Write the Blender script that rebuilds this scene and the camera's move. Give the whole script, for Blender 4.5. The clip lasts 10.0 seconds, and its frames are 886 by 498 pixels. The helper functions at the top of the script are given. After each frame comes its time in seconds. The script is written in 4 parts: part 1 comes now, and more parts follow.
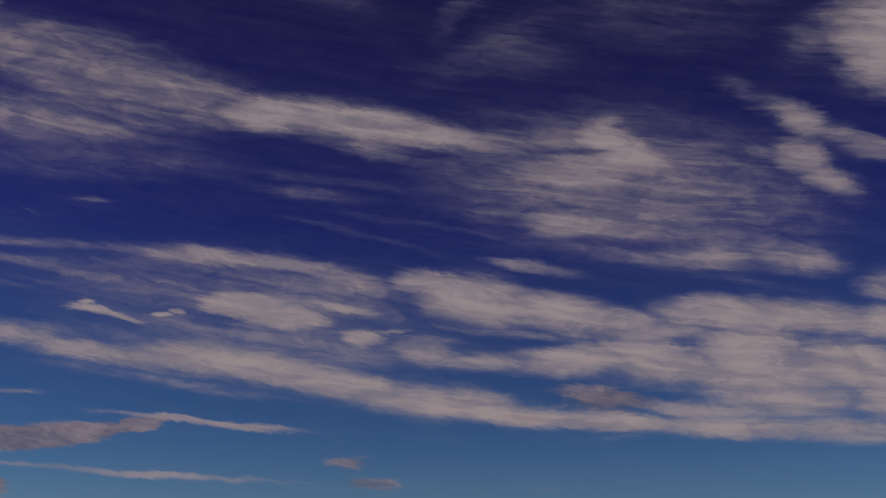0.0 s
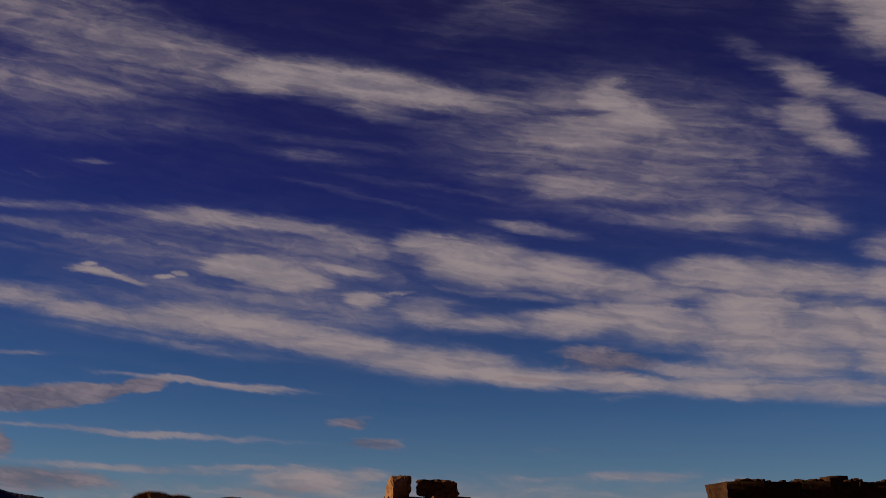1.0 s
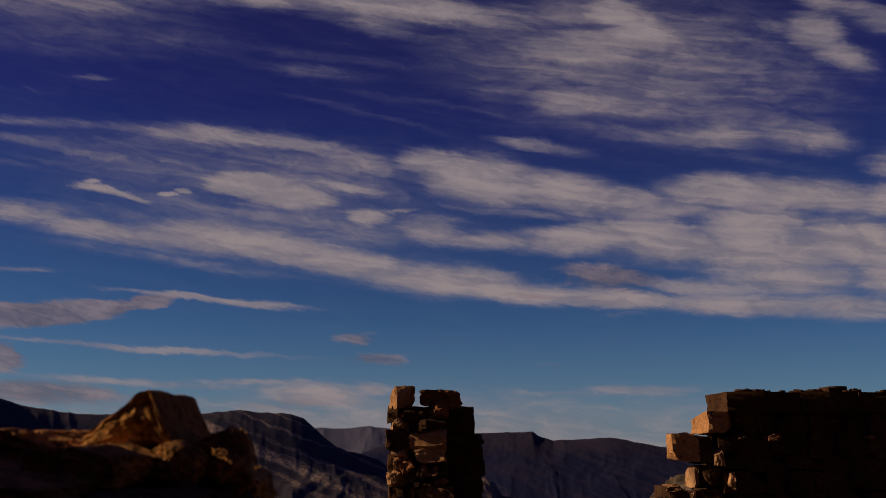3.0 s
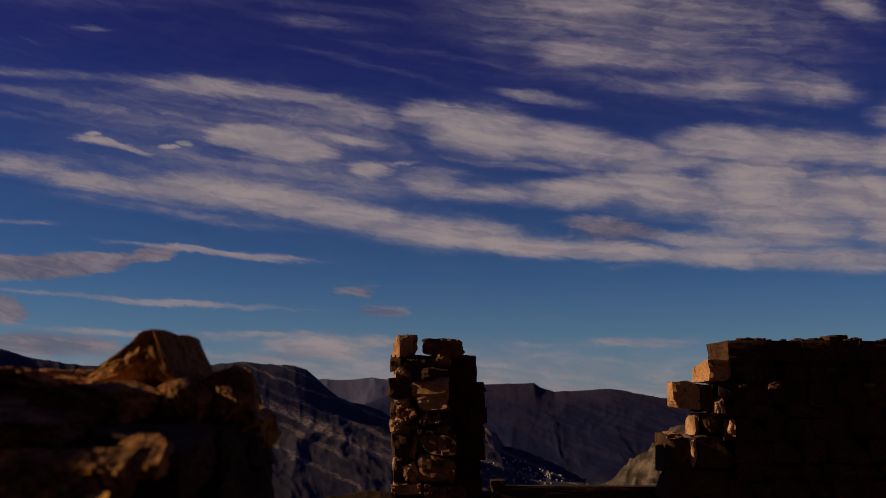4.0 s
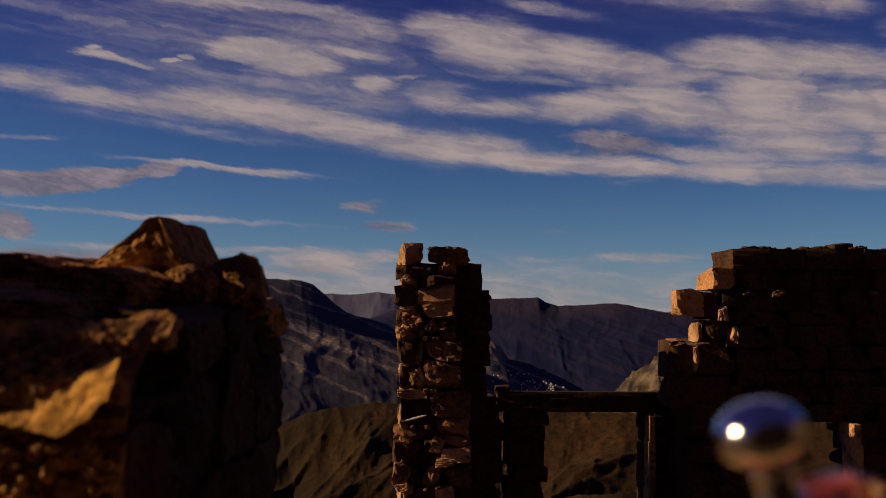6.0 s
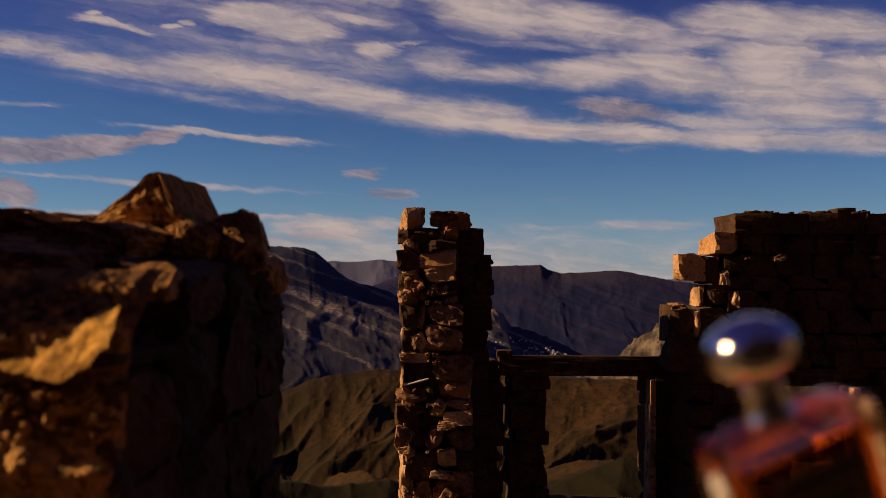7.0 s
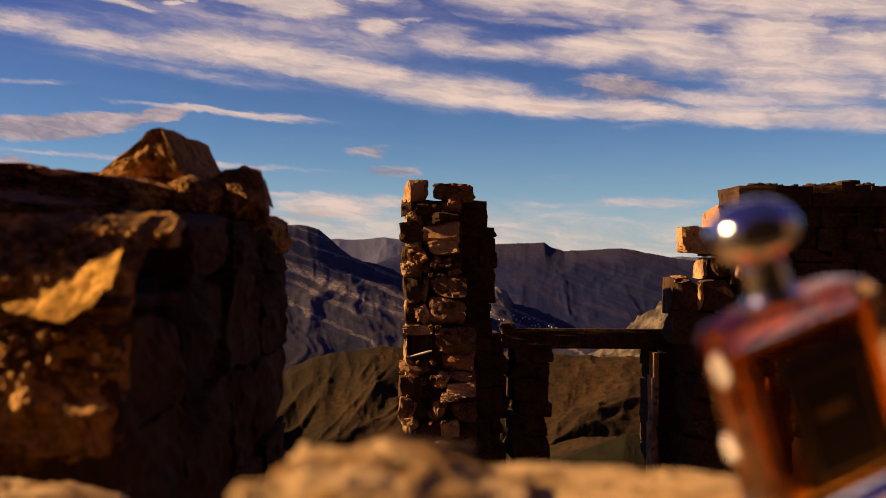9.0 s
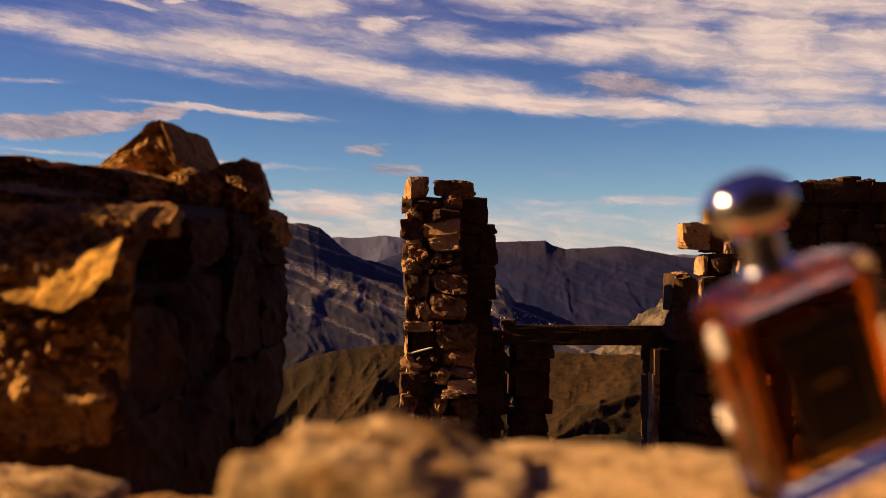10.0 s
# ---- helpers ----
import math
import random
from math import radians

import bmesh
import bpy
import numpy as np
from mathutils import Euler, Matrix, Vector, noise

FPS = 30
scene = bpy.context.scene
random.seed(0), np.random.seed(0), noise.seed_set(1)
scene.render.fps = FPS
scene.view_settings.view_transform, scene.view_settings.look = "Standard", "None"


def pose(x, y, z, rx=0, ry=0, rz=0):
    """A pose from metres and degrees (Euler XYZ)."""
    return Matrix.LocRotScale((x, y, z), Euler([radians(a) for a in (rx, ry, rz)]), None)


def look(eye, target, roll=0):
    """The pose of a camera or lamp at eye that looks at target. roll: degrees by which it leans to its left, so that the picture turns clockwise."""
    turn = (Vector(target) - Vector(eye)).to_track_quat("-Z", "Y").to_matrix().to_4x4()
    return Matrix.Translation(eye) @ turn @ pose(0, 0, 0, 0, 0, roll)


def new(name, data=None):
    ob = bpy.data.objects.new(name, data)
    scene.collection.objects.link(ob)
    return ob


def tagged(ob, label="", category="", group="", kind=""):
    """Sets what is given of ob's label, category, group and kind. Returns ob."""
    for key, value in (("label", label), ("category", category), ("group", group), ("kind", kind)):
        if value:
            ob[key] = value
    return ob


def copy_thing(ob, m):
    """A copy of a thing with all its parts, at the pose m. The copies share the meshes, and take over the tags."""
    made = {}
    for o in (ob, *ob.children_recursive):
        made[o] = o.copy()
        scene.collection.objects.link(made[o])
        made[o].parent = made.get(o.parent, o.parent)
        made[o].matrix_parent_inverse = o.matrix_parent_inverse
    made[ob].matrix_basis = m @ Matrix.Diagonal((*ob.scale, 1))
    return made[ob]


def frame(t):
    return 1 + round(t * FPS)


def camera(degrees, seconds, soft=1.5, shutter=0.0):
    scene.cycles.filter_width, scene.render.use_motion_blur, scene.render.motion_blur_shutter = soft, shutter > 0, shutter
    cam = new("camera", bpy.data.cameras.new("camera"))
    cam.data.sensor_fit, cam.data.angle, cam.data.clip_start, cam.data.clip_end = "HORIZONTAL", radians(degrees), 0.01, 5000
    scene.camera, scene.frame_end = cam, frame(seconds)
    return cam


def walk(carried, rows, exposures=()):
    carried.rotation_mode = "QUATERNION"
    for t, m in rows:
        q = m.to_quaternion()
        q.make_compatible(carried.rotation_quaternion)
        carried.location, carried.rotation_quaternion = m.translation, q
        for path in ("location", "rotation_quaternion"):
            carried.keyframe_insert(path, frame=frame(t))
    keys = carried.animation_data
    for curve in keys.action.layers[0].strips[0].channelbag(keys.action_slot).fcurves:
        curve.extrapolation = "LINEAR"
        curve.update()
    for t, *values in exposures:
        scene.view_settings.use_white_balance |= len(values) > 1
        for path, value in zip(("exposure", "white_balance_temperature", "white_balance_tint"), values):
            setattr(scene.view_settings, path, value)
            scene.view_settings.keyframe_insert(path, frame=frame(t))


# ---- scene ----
# ---------------------------------------------------------------- camera
cam = camera(51.1, 10.0, soft=0.9)
PATH = [
    (0, (-0.029, -0.160, 1.460), (0.008, 1.729, 2.115), 0.3),
    (0.5, (-0.021, -0.152, 1.460), (0.014, 1.750, 2.077), 0.3),
    (1, (-0.013, -0.142, 1.460), (0.021, 1.772, 2.037), 0.3),
    (1.5, (-0.006, -0.131, 1.460), (0.026, 1.794, 2.000), 0.3),
    (2, (-0.005, -0.120, 1.455), (0.025, 1.817, 1.953), 0.3),
    (2.5, (-0.007, -0.110, 1.446), (0.022, 1.838, 1.899), 0.3),
    (4, (-0.010, -0.090, 1.415), (0.014, 1.887, 1.719), 0.3),
    (4.5, (-0.010, -0.086, 1.403), (0.011, 1.897, 1.661), 0.3),
    (5, (-0.012, -0.080, 1.392), (0.007, 1.908, 1.607), 0.3),
    (5.5, (-0.013, -0.076, 1.379), (0.004, 1.917, 1.544), 0.3),
    (7, (-0.008, -0.074, 1.348), (0.001, 1.925, 1.400), 0.3),
    (7.5, (-0.007, -0.073, 1.337), (0.001, 1.927, 1.356), 0.3),
    (8, (-0.007, -0.073, 1.328), (-0.002, 1.927, 1.335), 0.4),
    (8.5, (-0.008, -0.073, 1.319), (-0.003, 1.927, 1.324), 0.4),
    (9, (-0.007, -0.073, 1.311), (-0.005, 1.927, 1.315), 0.3),
    (9.5, (-0.005, -0.073, 1.306), (-0.004, 1.927, 1.308), 0.2),
    (10, (-0.005, -0.073, 1.301), (-0.005, 1.927, 1.301), 0.2),
]
EXPOSURES = [
    (0, -0.54, 6000, 13), (2, -0.64, 6000, 13), (4.5, -0.58, 6050, 13), (5.5, -0.37, 6200, 12),
    (7, 0.13, 6600, 11), (8, 0.53, 7000, 11), (10, 0.84, 7450, 12),
]
walk(cam, [(t, look(eye, target, roll)) for t, eye, target, roll in PATH], EXPOSURES)
# a wide-open lens focused on the ruin: what is close goes soft
cam.data.dof.use_dof = True
cam.data.dof.focus_distance = 7.0
cam.data.dof.aperture_fstop = 5.4

# ---------------------------------------------------------------- world and sun
SUN_TO = Vector((-0.90, 0.02, 0.42)).normalized()
SUN_EL = math.asin(SUN_TO.z)
SUN_AZ = math.atan2(SUN_TO.x, SUN_TO.y)


def link(tree, a, b):
    tree.links.new(a, b)


def math_node(tree, op, a, b=None, clamp=False):
    n = tree.nodes.new("ShaderNodeMath")
    n.operation, n.use_clamp = op, clamp
    for socket, value in zip(n.inputs, (a, b)):
        if value is None:
            continue
        if isinstance(value, (int, float)):
            socket.default_value = value
        else:
            link(tree, value, socket)
    return n.outputs[0]


def mix_node(tree, fac, a, b, blend="MIX"):
    n = tree.nodes.new("ShaderNodeMix")
    n.data_type, n.blend_type = "RGBA", blend
    for socket, value in ((n.inputs[0], fac), (n.inputs[6], a), (n.inputs[7], b)):
        if isinstance(value, (int, float)):
            socket.default_value = value
        elif isinstance(value, tuple):
            socket.default_value = (*value, 1.0)
        else:
            link(tree, value, socket)
    return n.outputs[2]


def noise_node(tree, vector, scale, detail=4.0, rough=0.55, distortion=0.0):
    n = tree.nodes.new("ShaderNodeTexNoise")
    n.inputs["Scale"].default_value, n.inputs["Detail"].default_value = scale, detail
    n.inputs["Roughness"].default_value, n.inputs["Distortion"].default_value = rough, distortion
    if vector is not None:
        link(tree, vector, n.inputs["Vector"])
    return n


def mapping_node(tree, vector, loc=(0, 0, 0), rot=(0, 0, 0), scale=(1, 1, 1), kind="POINT"):
    n = tree.nodes.new("ShaderNodeMapping")
    n.vector_type = kind
    n.inputs["Location"].default_value, n.inputs["Rotation"].default_value = loc, rot
    n.inputs["Scale"].default_value = scale
    link(tree, vector, n.inputs["Vector"])
    return n.outputs[0]


def range_node(tree, value, a, b, c, d, kind="SMOOTHSTEP"):
    n = tree.nodes.new("ShaderNodeMapRange")
    n.interpolation_type = kind
    link(tree, value, n.inputs[0])
    for i, v in zip((1, 2, 3, 4), (a, b, c, d)):
        n.inputs[i].default_value = v
    return n.outputs[0]


world = bpy.data.worlds.new("evening_sky")
scene.world = world
world.use_nodes = True
wt = world.node_tree
wt.nodes.clear()
sky = wt.nodes.new("ShaderNodeTexSky")
sky.sky_type, sky.sun_disc = "NISHITA", False
sky.sun_elevation, sky.sun_rotation = SUN_EL, SUN_AZ
sky.altitude, sky.air_density, sky.dust_density, sky.ozone_density = 1500, 1.0, 0.15, 4.0

# the clouds lie in a plane coordinate: across / along, up / along
coord = wt.nodes.new("ShaderNodeTexCoord")
sep = wt.nodes.new("ShaderNodeSeparateXYZ")
link(wt, coord.outputs["Generated"], sep.inputs[0])
along = math_node(wt, "ADD", math_node(wt, "ABSOLUTE", sep.outputs[1]), 0.04)
flat = wt.nodes.new("ShaderNodeCombineXYZ")
link(wt, math_node(wt, "DIVIDE", sep.outputs[0], along), flat.inputs[0])
link(wt, math_node(wt, "DIVIDE", sep.outputs[2], along), flat.inputs[1])
# wind-drawn bending of the cloud edges, coarse and fine
flow = wt.nodes.new("ShaderNodeSeparateXYZ")
link(wt, flat.outputs[0], flow.inputs[0])
# the wind falls to the right and levels out there: fibres keep a constant "lee"
def lee_space(across, up, wide, tall, shift=0.0):
    lean = math_node(wt, "MULTIPLY_ADD", across, -0.09)
    lean.node.inputs[2].default_value = 0.13
    place = wt.nodes.new("ShaderNodeCombineXYZ")
    link(wt, math_node(wt, "MULTIPLY", across, wide), place.inputs[0])
    lee = math_node(wt, "ADD", up, math_node(wt, "MULTIPLY", across, lean))
    link(wt, math_node(wt, "MULTIPLY", lee, tall), place.inputs[1])
    place.inputs[2].default_value = shift
    return place.outputs[0]


drawn = lee_space(flow.outputs[0], flow.outputs[1], 4.5, 17)
bend = noise_node(wt, drawn, 1.0, 6.0, 0.62, 0.3)
off = wt.nodes.new("ShaderNodeVectorMath")
off.operation = "MULTIPLY_ADD"
link(wt, bend.outputs["Color"], off.inputs[0])
off.inputs[1].default_value = (0.060, 0.016, 0)
off.inputs[2].default_value = (-0.030, -0.008, 0)
bent = wt.nodes.new("ShaderNodeVectorMath")
bent.operation = "ADD"
link(wt, flat.outputs[0], bent.inputs[0])
link(wt, off.outputs[0], bent.inputs[1])
curls = noise_node(wt, lee_space(flow.outputs[0], flow.outputs[1], 17, 60, 3.0), 1.0, 8.0, 0.66, 0.5)
curl = wt.nodes.new("ShaderNodeVectorMath")
curl.operation = "MULTIPLY_ADD"
link(wt, curls.outputs["Color"], curl.inputs[0])
curl.inputs[1].default_value = (0.050, 0.015, 0)
link(wt, bent.outputs[0], curl.inputs[2])
bent = wt.nodes.new("ShaderNodeVectorMath")
bent.operation = "SUBTRACT"
link(wt, curl.outputs[0], bent.inputs[0])
bent.inputs[1].default_value = (0.025, 0.0075, 0)
bent_parts = wt.nodes.new("ShaderNodeSeparateXYZ")
link(wt, bent.outputs[0], bent_parts.inputs[0])
SUMS = {"white": None, "grey": None, "last": None}


def smooth_max(a, b):
    n = math_node(wt, "SMOOTH_MAX", a, b)
    n.node.inputs[2].default_value = 0.2
    return n


def streak(kind, across, up, length, width, angle, amount):
    """One drawn-out cloud: its middle, half length, half width, slope in degrees and thickness."""
    place = wt.nodes.new("ShaderNodeCombineXYZ")
    link(wt, bent_parts.outputs[0], place.inputs[0])
    link(wt, bent_parts.outputs[1], place.inputs[1])
    if SUMS["last"] is not None:
        link(wt, SUMS["last"], place.inputs[2])
    local = mapping_node(wt, place.outputs[0], (across, up, 0), (0, 0, radians(angle)), (length * 1.55, width * 2.15, 1e6), "TEXTURE")
    size = wt.nodes.new("ShaderNodeVectorMath")
    size.operation = "LENGTH"
    link(wt, local, size.inputs[0])
    thick = range_node(wt, size.outputs[1], 1.0, 0.1, 0.0, amount)
    SUMS[kind] = thick if SUMS[kind] is None else smooth_max(SUMS[kind], thick)
    SUMS["last"] = SUMS[kind]


def white(*numbers):
    streak("white", *numbers)


def grey(*numbers):
    streak("grey", *numbers)


white(-0.448, 0.572, 0.208, 0.0348, -10.8, 0.58)
white(-0.341, 0.526, 0.218, 0.0317, -9.7, 0.62)
white(-0.423, 0.481, 0.200, 0.0282, -3.1, 0.55)
white(-0.364, 0.431, 0.230, 0.0245, -2.0, 0.35)
white(-0.284, 0.493, 0.135, 0.0148, -6.4, 0.50)
white(-0.520, 0.638, 0.021, 0.0123, 0.4, 0.60)
white(-0.184, 0.493, 0.067, 0.0194, -3.1, 1.00)
white(-0.103, 0.486, 0.121, 0.0208, -8.6, 1.00)
white(0.004, 0.469, 0.120, 0.0148, -7.5, 0.90)
white(-0.062, 0.453, 0.087, 0.0116, -12.9, 0.60)
white(0.098, 0.457, 0.120, 0.0118, -3.1, 0.60)
white(0.206, 0.467, 0.040, 0.0255, -16.4, 0.85)
white(0.231, 0.447, 0.060, 0.0222, -10.8, 0.90)
white(0.170, 0.425, 0.080, 0.0246, 0.2, 0.80)
white(0.162, 0.400, 0.099, 0.0142, 0.1, 0.60)
white(0.269, 0.414, 0.078, 0.0146, -13.0, 0.60)
white(0.314, 0.404, 0.059, 0.0087, -5.3, 0.60)
white(0.229, 0.411, 0.275, 0.0810, -6.4, 0.54)
white(0.180, 0.361, 0.104, 0.0174, -2.0, 0.75)
white(0.095, 0.375, 0.078, 0.0098, -4.2, 0.50)
white(0.259, 0.368, 0.092, 0.0126, 2.2, 0.60)
white(0.307, 0.327, 0.071, 0.0151, -3.1, 0.70)
white(0.398, 0.327, 0.071, 0.0173, -4.2, 0.70)
white(0.210, 0.327, 0.115, 0.0096, -8.4, 0.45)
white(0.318, 0.304, 0.164, 0.0054, -8.4, 0.35)
white(0.426, 0.447, 0.041, 0.0193, 0.2, 0.90)
white(0.450, 0.422, 0.051, 0.0166, -22.3, 0.80)
white(0.380, 0.454, 0.041, 0.0104, 0.2, 0.50)
white(0.432, 0.495, 0.059, 0.0157, -28.5, 0.70)
white(0.497, 0.466, 0.072, 0.0139, -20.3, 0.65)
white(0.536, 0.455, 0.041, 0.0105, 0.2, 0.50)
white(0.552, 0.601, 0.089, 0.0548, 35.3, 1.00)
white(0.476, 0.616, 0.099, 0.0290, 40.4, 0.42)
white(0.574, 0.650, 0.043, 0.0423, 0.4, 0.80)
white(0.073, 0.582, 0.118, 0.0245, 31.0, 0.34)
white(0.122, 0.575, 0.076, 0.0318, -11.1, 0.32)
white(0.046, 0.646, 0.088, 0.0150, 53.7, 0.30)
white(0.279, 0.631, 0.213, 0.0496, 0.4, 0.28)
white(-0.137, 0.661, 0.129, 0.0201, -22.3, 0.28)
white(0.368, 0.529, 0.054, 0.0118, -34.4, 0.35)
white(-0.127, 0.396, 0.085, 0.0084, -5.2, 0.40)
white(-0.075, 0.410, 0.230, 0.0071, -6.3, 0.30)
white(-0.087, 0.375, 0.162, 0.0055, -14.7, 0.25)
white(-0.073, 0.347, 0.129, 0.0041, -14.7, 0.30)
white(-0.366, 0.385, 0.032, 0.0028, -3.1, 0.40)
white(0.119, 0.312, 0.070, 0.0061, -8.4, 0.60)
white(0.075, 0.347, 0.160, 0.0041, -10.5, 0.30)
white(-0.385, 0.332, 0.159, 0.0054, -3.1, 0.50)
white(-0.225, 0.320, 0.121, 0.0094, -5.2, 0.80)
white(-0.142, 0.310, 0.083, 0.0093, -8.3, 0.65)
white(-0.421, 0.313, 0.077, 0.0053, -8.2, 0.60)
white(-0.362, 0.299, 0.071, 0.0045, -12.3, 0.60)
white(-0.448, 0.287, 0.064, 0.0039, -8.2, 0.40)
white(-0.085, 0.290, 0.089, 0.0145, -6.2, 0.65)
white(0.004, 0.294, 0.051, 0.0133, -3.1, 0.95)
white(0.055, 0.274, 0.082, 0.0237, -8.3, 1.05)
white(0.130, 0.264, 0.069, 0.0171, -6.2, 1.00)
white(0.193, 0.254, 0.075, 0.0131, -5.2, 0.90)
white(0.320, 0.264, 0.083, 0.0158, 2.0, 1.05)
white(0.409, 0.260, 0.108, 0.0159, -2.1, 1.05)
white(0.497, 0.254, 0.051, 0.0159, -0.0, 1.00)
white(0.255, 0.242, 0.088, 0.0090, -0.0, 0.75)
white(-0.191, 0.280, 0.283, 0.0395, -5.2, 0.50)
white(-0.190, 0.267, 0.056, 0.0104, -4.1, 1.7)
white(-0.146, 0.255, 0.050, 0.0103, -8.2, 1.7)
white(-0.222, 0.267, 0.038, 0.0064, -15.2, 1.00)
white(-0.339, 0.258, 0.045, 0.0044, -14.1, 1.00)
white(-0.313, 0.250, 0.025, 0.0032, -8.2, 0.90)
white(-0.356, 0.269, 0.014, 0.0026, -0.0, 0.80)
white(-0.278, 0.256, 0.012, 0.0032, -0.0, 1.00)
white(-0.263, 0.260, 0.010, 0.0032, -4.1, 1.00)
white(-0.064, 0.231, 0.031, 0.0070, -5.1, 1.1)
white(-0.033, 0.238, 0.025, 0.0026, -0.0, 0.70)
white(-0.090, 0.264, 0.050, 0.0052, -5.2, 0.80)
white(-0.429, 0.236, 0.081, 0.0127, -4.1, 0.75)
white(-0.328, 0.214, 0.118, 0.0112, -8.1, 0.90)
white(-0.230, 0.210, 0.093, 0.0162, -6.1, 1.00)
white(-0.168, 0.201, 0.099, 0.0161, -8.1, 1.00)
white(-0.082, 0.182, 0.110, 0.0135, -7.1, 1.00)
white(0.016, 0.164, 0.110, 0.0147, -3.1, 1.05)
white(0.089, 0.154, 0.109, 0.0097, -3.1, 1.00)
white(0.198, 0.147, 0.134, 0.0085, -3.1, 1.00)
white(0.332, 0.142, 0.134, 0.0098, -2.1, 0.95)
white(0.442, 0.139, 0.092, 0.0110, -1.1, 0.90)
white(-0.276, 0.186, 0.184, 0.0061, -8.1, 0.45)
white(-0.157, 0.229, 0.279, 0.0254, -5.1, 0.50)
white(0.004, 0.216, 0.056, 0.0126, -6.2, 0.75)
white(0.066, 0.207, 0.080, 0.0088, -3.1, 0.75)
white(0.153, 0.210, 0.075, 0.0138, 4.0, 1.00)
white(0.215, 0.216, 0.081, 0.0166, -2.1, 1.05)
white(0.264, 0.203, 0.094, 0.0164, -0.1, 1.00)
white(0.354, 0.229, 0.076, 0.0194, -0.0, 1.05)
white(0.357, 0.197, 0.094, 0.0222, -0.1, 1.05)
white(0.453, 0.209, 0.081, 0.0259, -3.1, 1.05)
white(0.485, 0.178, 0.062, 0.0285, -0.1, 0.95)
white(0.385, 0.169, 0.099, 0.0149, -0.1, 0.90)
white(0.285, 0.160, 0.074, 0.0086, -0.1, 0.75)
white(0.092, 0.238, 0.125, 0.0051, -4.1, 0.55)
white(0.192, 0.242, 0.094, 0.0064, -0.0, 0.65)
white(0.504, 0.297, 0.039, 0.0190, 0.0, 0.65)
white(-0.225, 0.142, 0.114, 0.0036, -5.1, 0.90)
white(-0.426, 0.173, 0.045, 0.0031, -0.1, 0.60)
white(-0.297, 0.092, 0.201, 0.0029, -4.1, 0.65)
white(0.204, 0.131, 0.036, 0.0036, -0.1, 0.40)
white(-0.397, 0.135, 0.071, 0.0036, 2.9, 0.60)
grey(-0.413, 0.125, 0.065, 0.0096, 1.8, 1.50)
grey(-0.360, 0.129, 0.053, 0.0072, 5.9, 1.40)
grey(-0.302, 0.136, 0.035, 0.0055, 10.0, 1.20)
grey(0.188, 0.170, 0.067, 0.0111, -2.1, 0.80)
grey(0.113, 0.151, 0.036, 0.0024, -2.1, 0.50)
grey(-0.073, 0.104, 0.029, 0.0053, -0.2, 0.60)
grey(-0.058, 0.082, 0.044, 0.0058, -0.2, 0.70)
grey(-0.439, 0.081, 0.029, 0.0126, -5.0, 1.00)
grey(-0.443, 0.080, 0.030, 0.0095, -5.1, 0.90)
grey(-0.398, 0.046, 0.101, 0.0105, -2.1, 0.80)
white(-0.112, 0.042, 0.067, 0.0122, -3.2, 0.95)
white(-0.063, 0.050, 0.037, 0.0061, -3.2, 0.80)
white(-0.149, 0.056, 0.122, 0.0030, -2.2, 0.70)
white(-0.295, 0.057, 0.159, 0.0037, -2.2, 0.70)
white(0.211, 0.051, 0.073, 0.0055, 0.8, 0.70)
white(0.132, 0.048, 0.122, 0.0037, 0.8, 0.50)
white(0.071, 0.034, 0.427, 0.0146, -0.2, 0.40)
white(0.309, 0.045, 0.037, 0.0049, -0.2, 0.60)
white(-0.051, 0.004, 0.549, 0.0366, -0.2, 0.75)
grey(-0.136, 0.035, 0.055, 0.0061, -0.2, 0.50)
grey(0.132, 0.078, 0.037, 0.0030, -0.2, 0.30)

# fine fibres and small puffs break the clouds up
fibre_space = lee_space(bent_parts.outputs[0], bent_parts.outputs[1], 6.0, 80, 7.0)
fibre = noise_node(wt, fibre_space, 1.0, 9.0, 0.60, 0.5).outputs[0]
puff_space = lee_space(bent_parts.outputs[0], bent_parts.outputs[1], 17, 46, 11.0)
puff = noise_node(wt, puff_space, 1.0, 10.0, 0.66, 0.5).outputs[0]
grain = math_node(wt, "ADD", math_node(wt, "MULTIPLY", fibre, 0.45), math_node(wt, "MULTIPLY", puff, 0.55))
grain = range_node(wt, grain, 0.33, 0.67, -0.5, 0.5, "LINEAR")
veil = range_node(wt, noise_node(wt, drawn, 0.6, 6.0, 0.6, 0.3).outputs[0], 0.5, 0.85, 0.0, 0.28)
veil = math_node(wt, "MULTIPLY", veil, range_node(wt, sep.outputs[2], 0.16, 0.3, 0.2, 1.0))
threads = range_node(wt, fibre, 0.52, 0.74, 0.0, 0.3)
threads = math_node(wt, "MULTIPLY", threads, range_node(wt, noise_node(wt, drawn, 0.5, 4.0, 0.5, 0.2).outputs[0], 0.42, 0.62, 0.15, 1.0))
threads = math_node(wt, "MULTIPLY", threads, range_node(wt, sep.outputs[2], 0.12, 0.2, 0.0, 1.0))
thickness = smooth_max(SUMS["white"], math_node(wt, "MAXIMUM", veil, threads))
ragged = math_node(wt, "MULTIPLY_ADD", grain, range_node(wt, thickness, 0.0, 0.5, 0.0, 0.40))
link(wt, thickness, ragged.node.inputs[2])
cover = range_node(wt, ragged, 0.05, 1.15, 0.0, 0.97)
grey_rag = math_node(wt, "MULTIPLY_ADD", grain, range_node(wt, SUMS["grey"], 0.0, 0.4, 0.0, 0.7))
link(wt, SUMS["grey"], grey_rag.node.inputs[2])
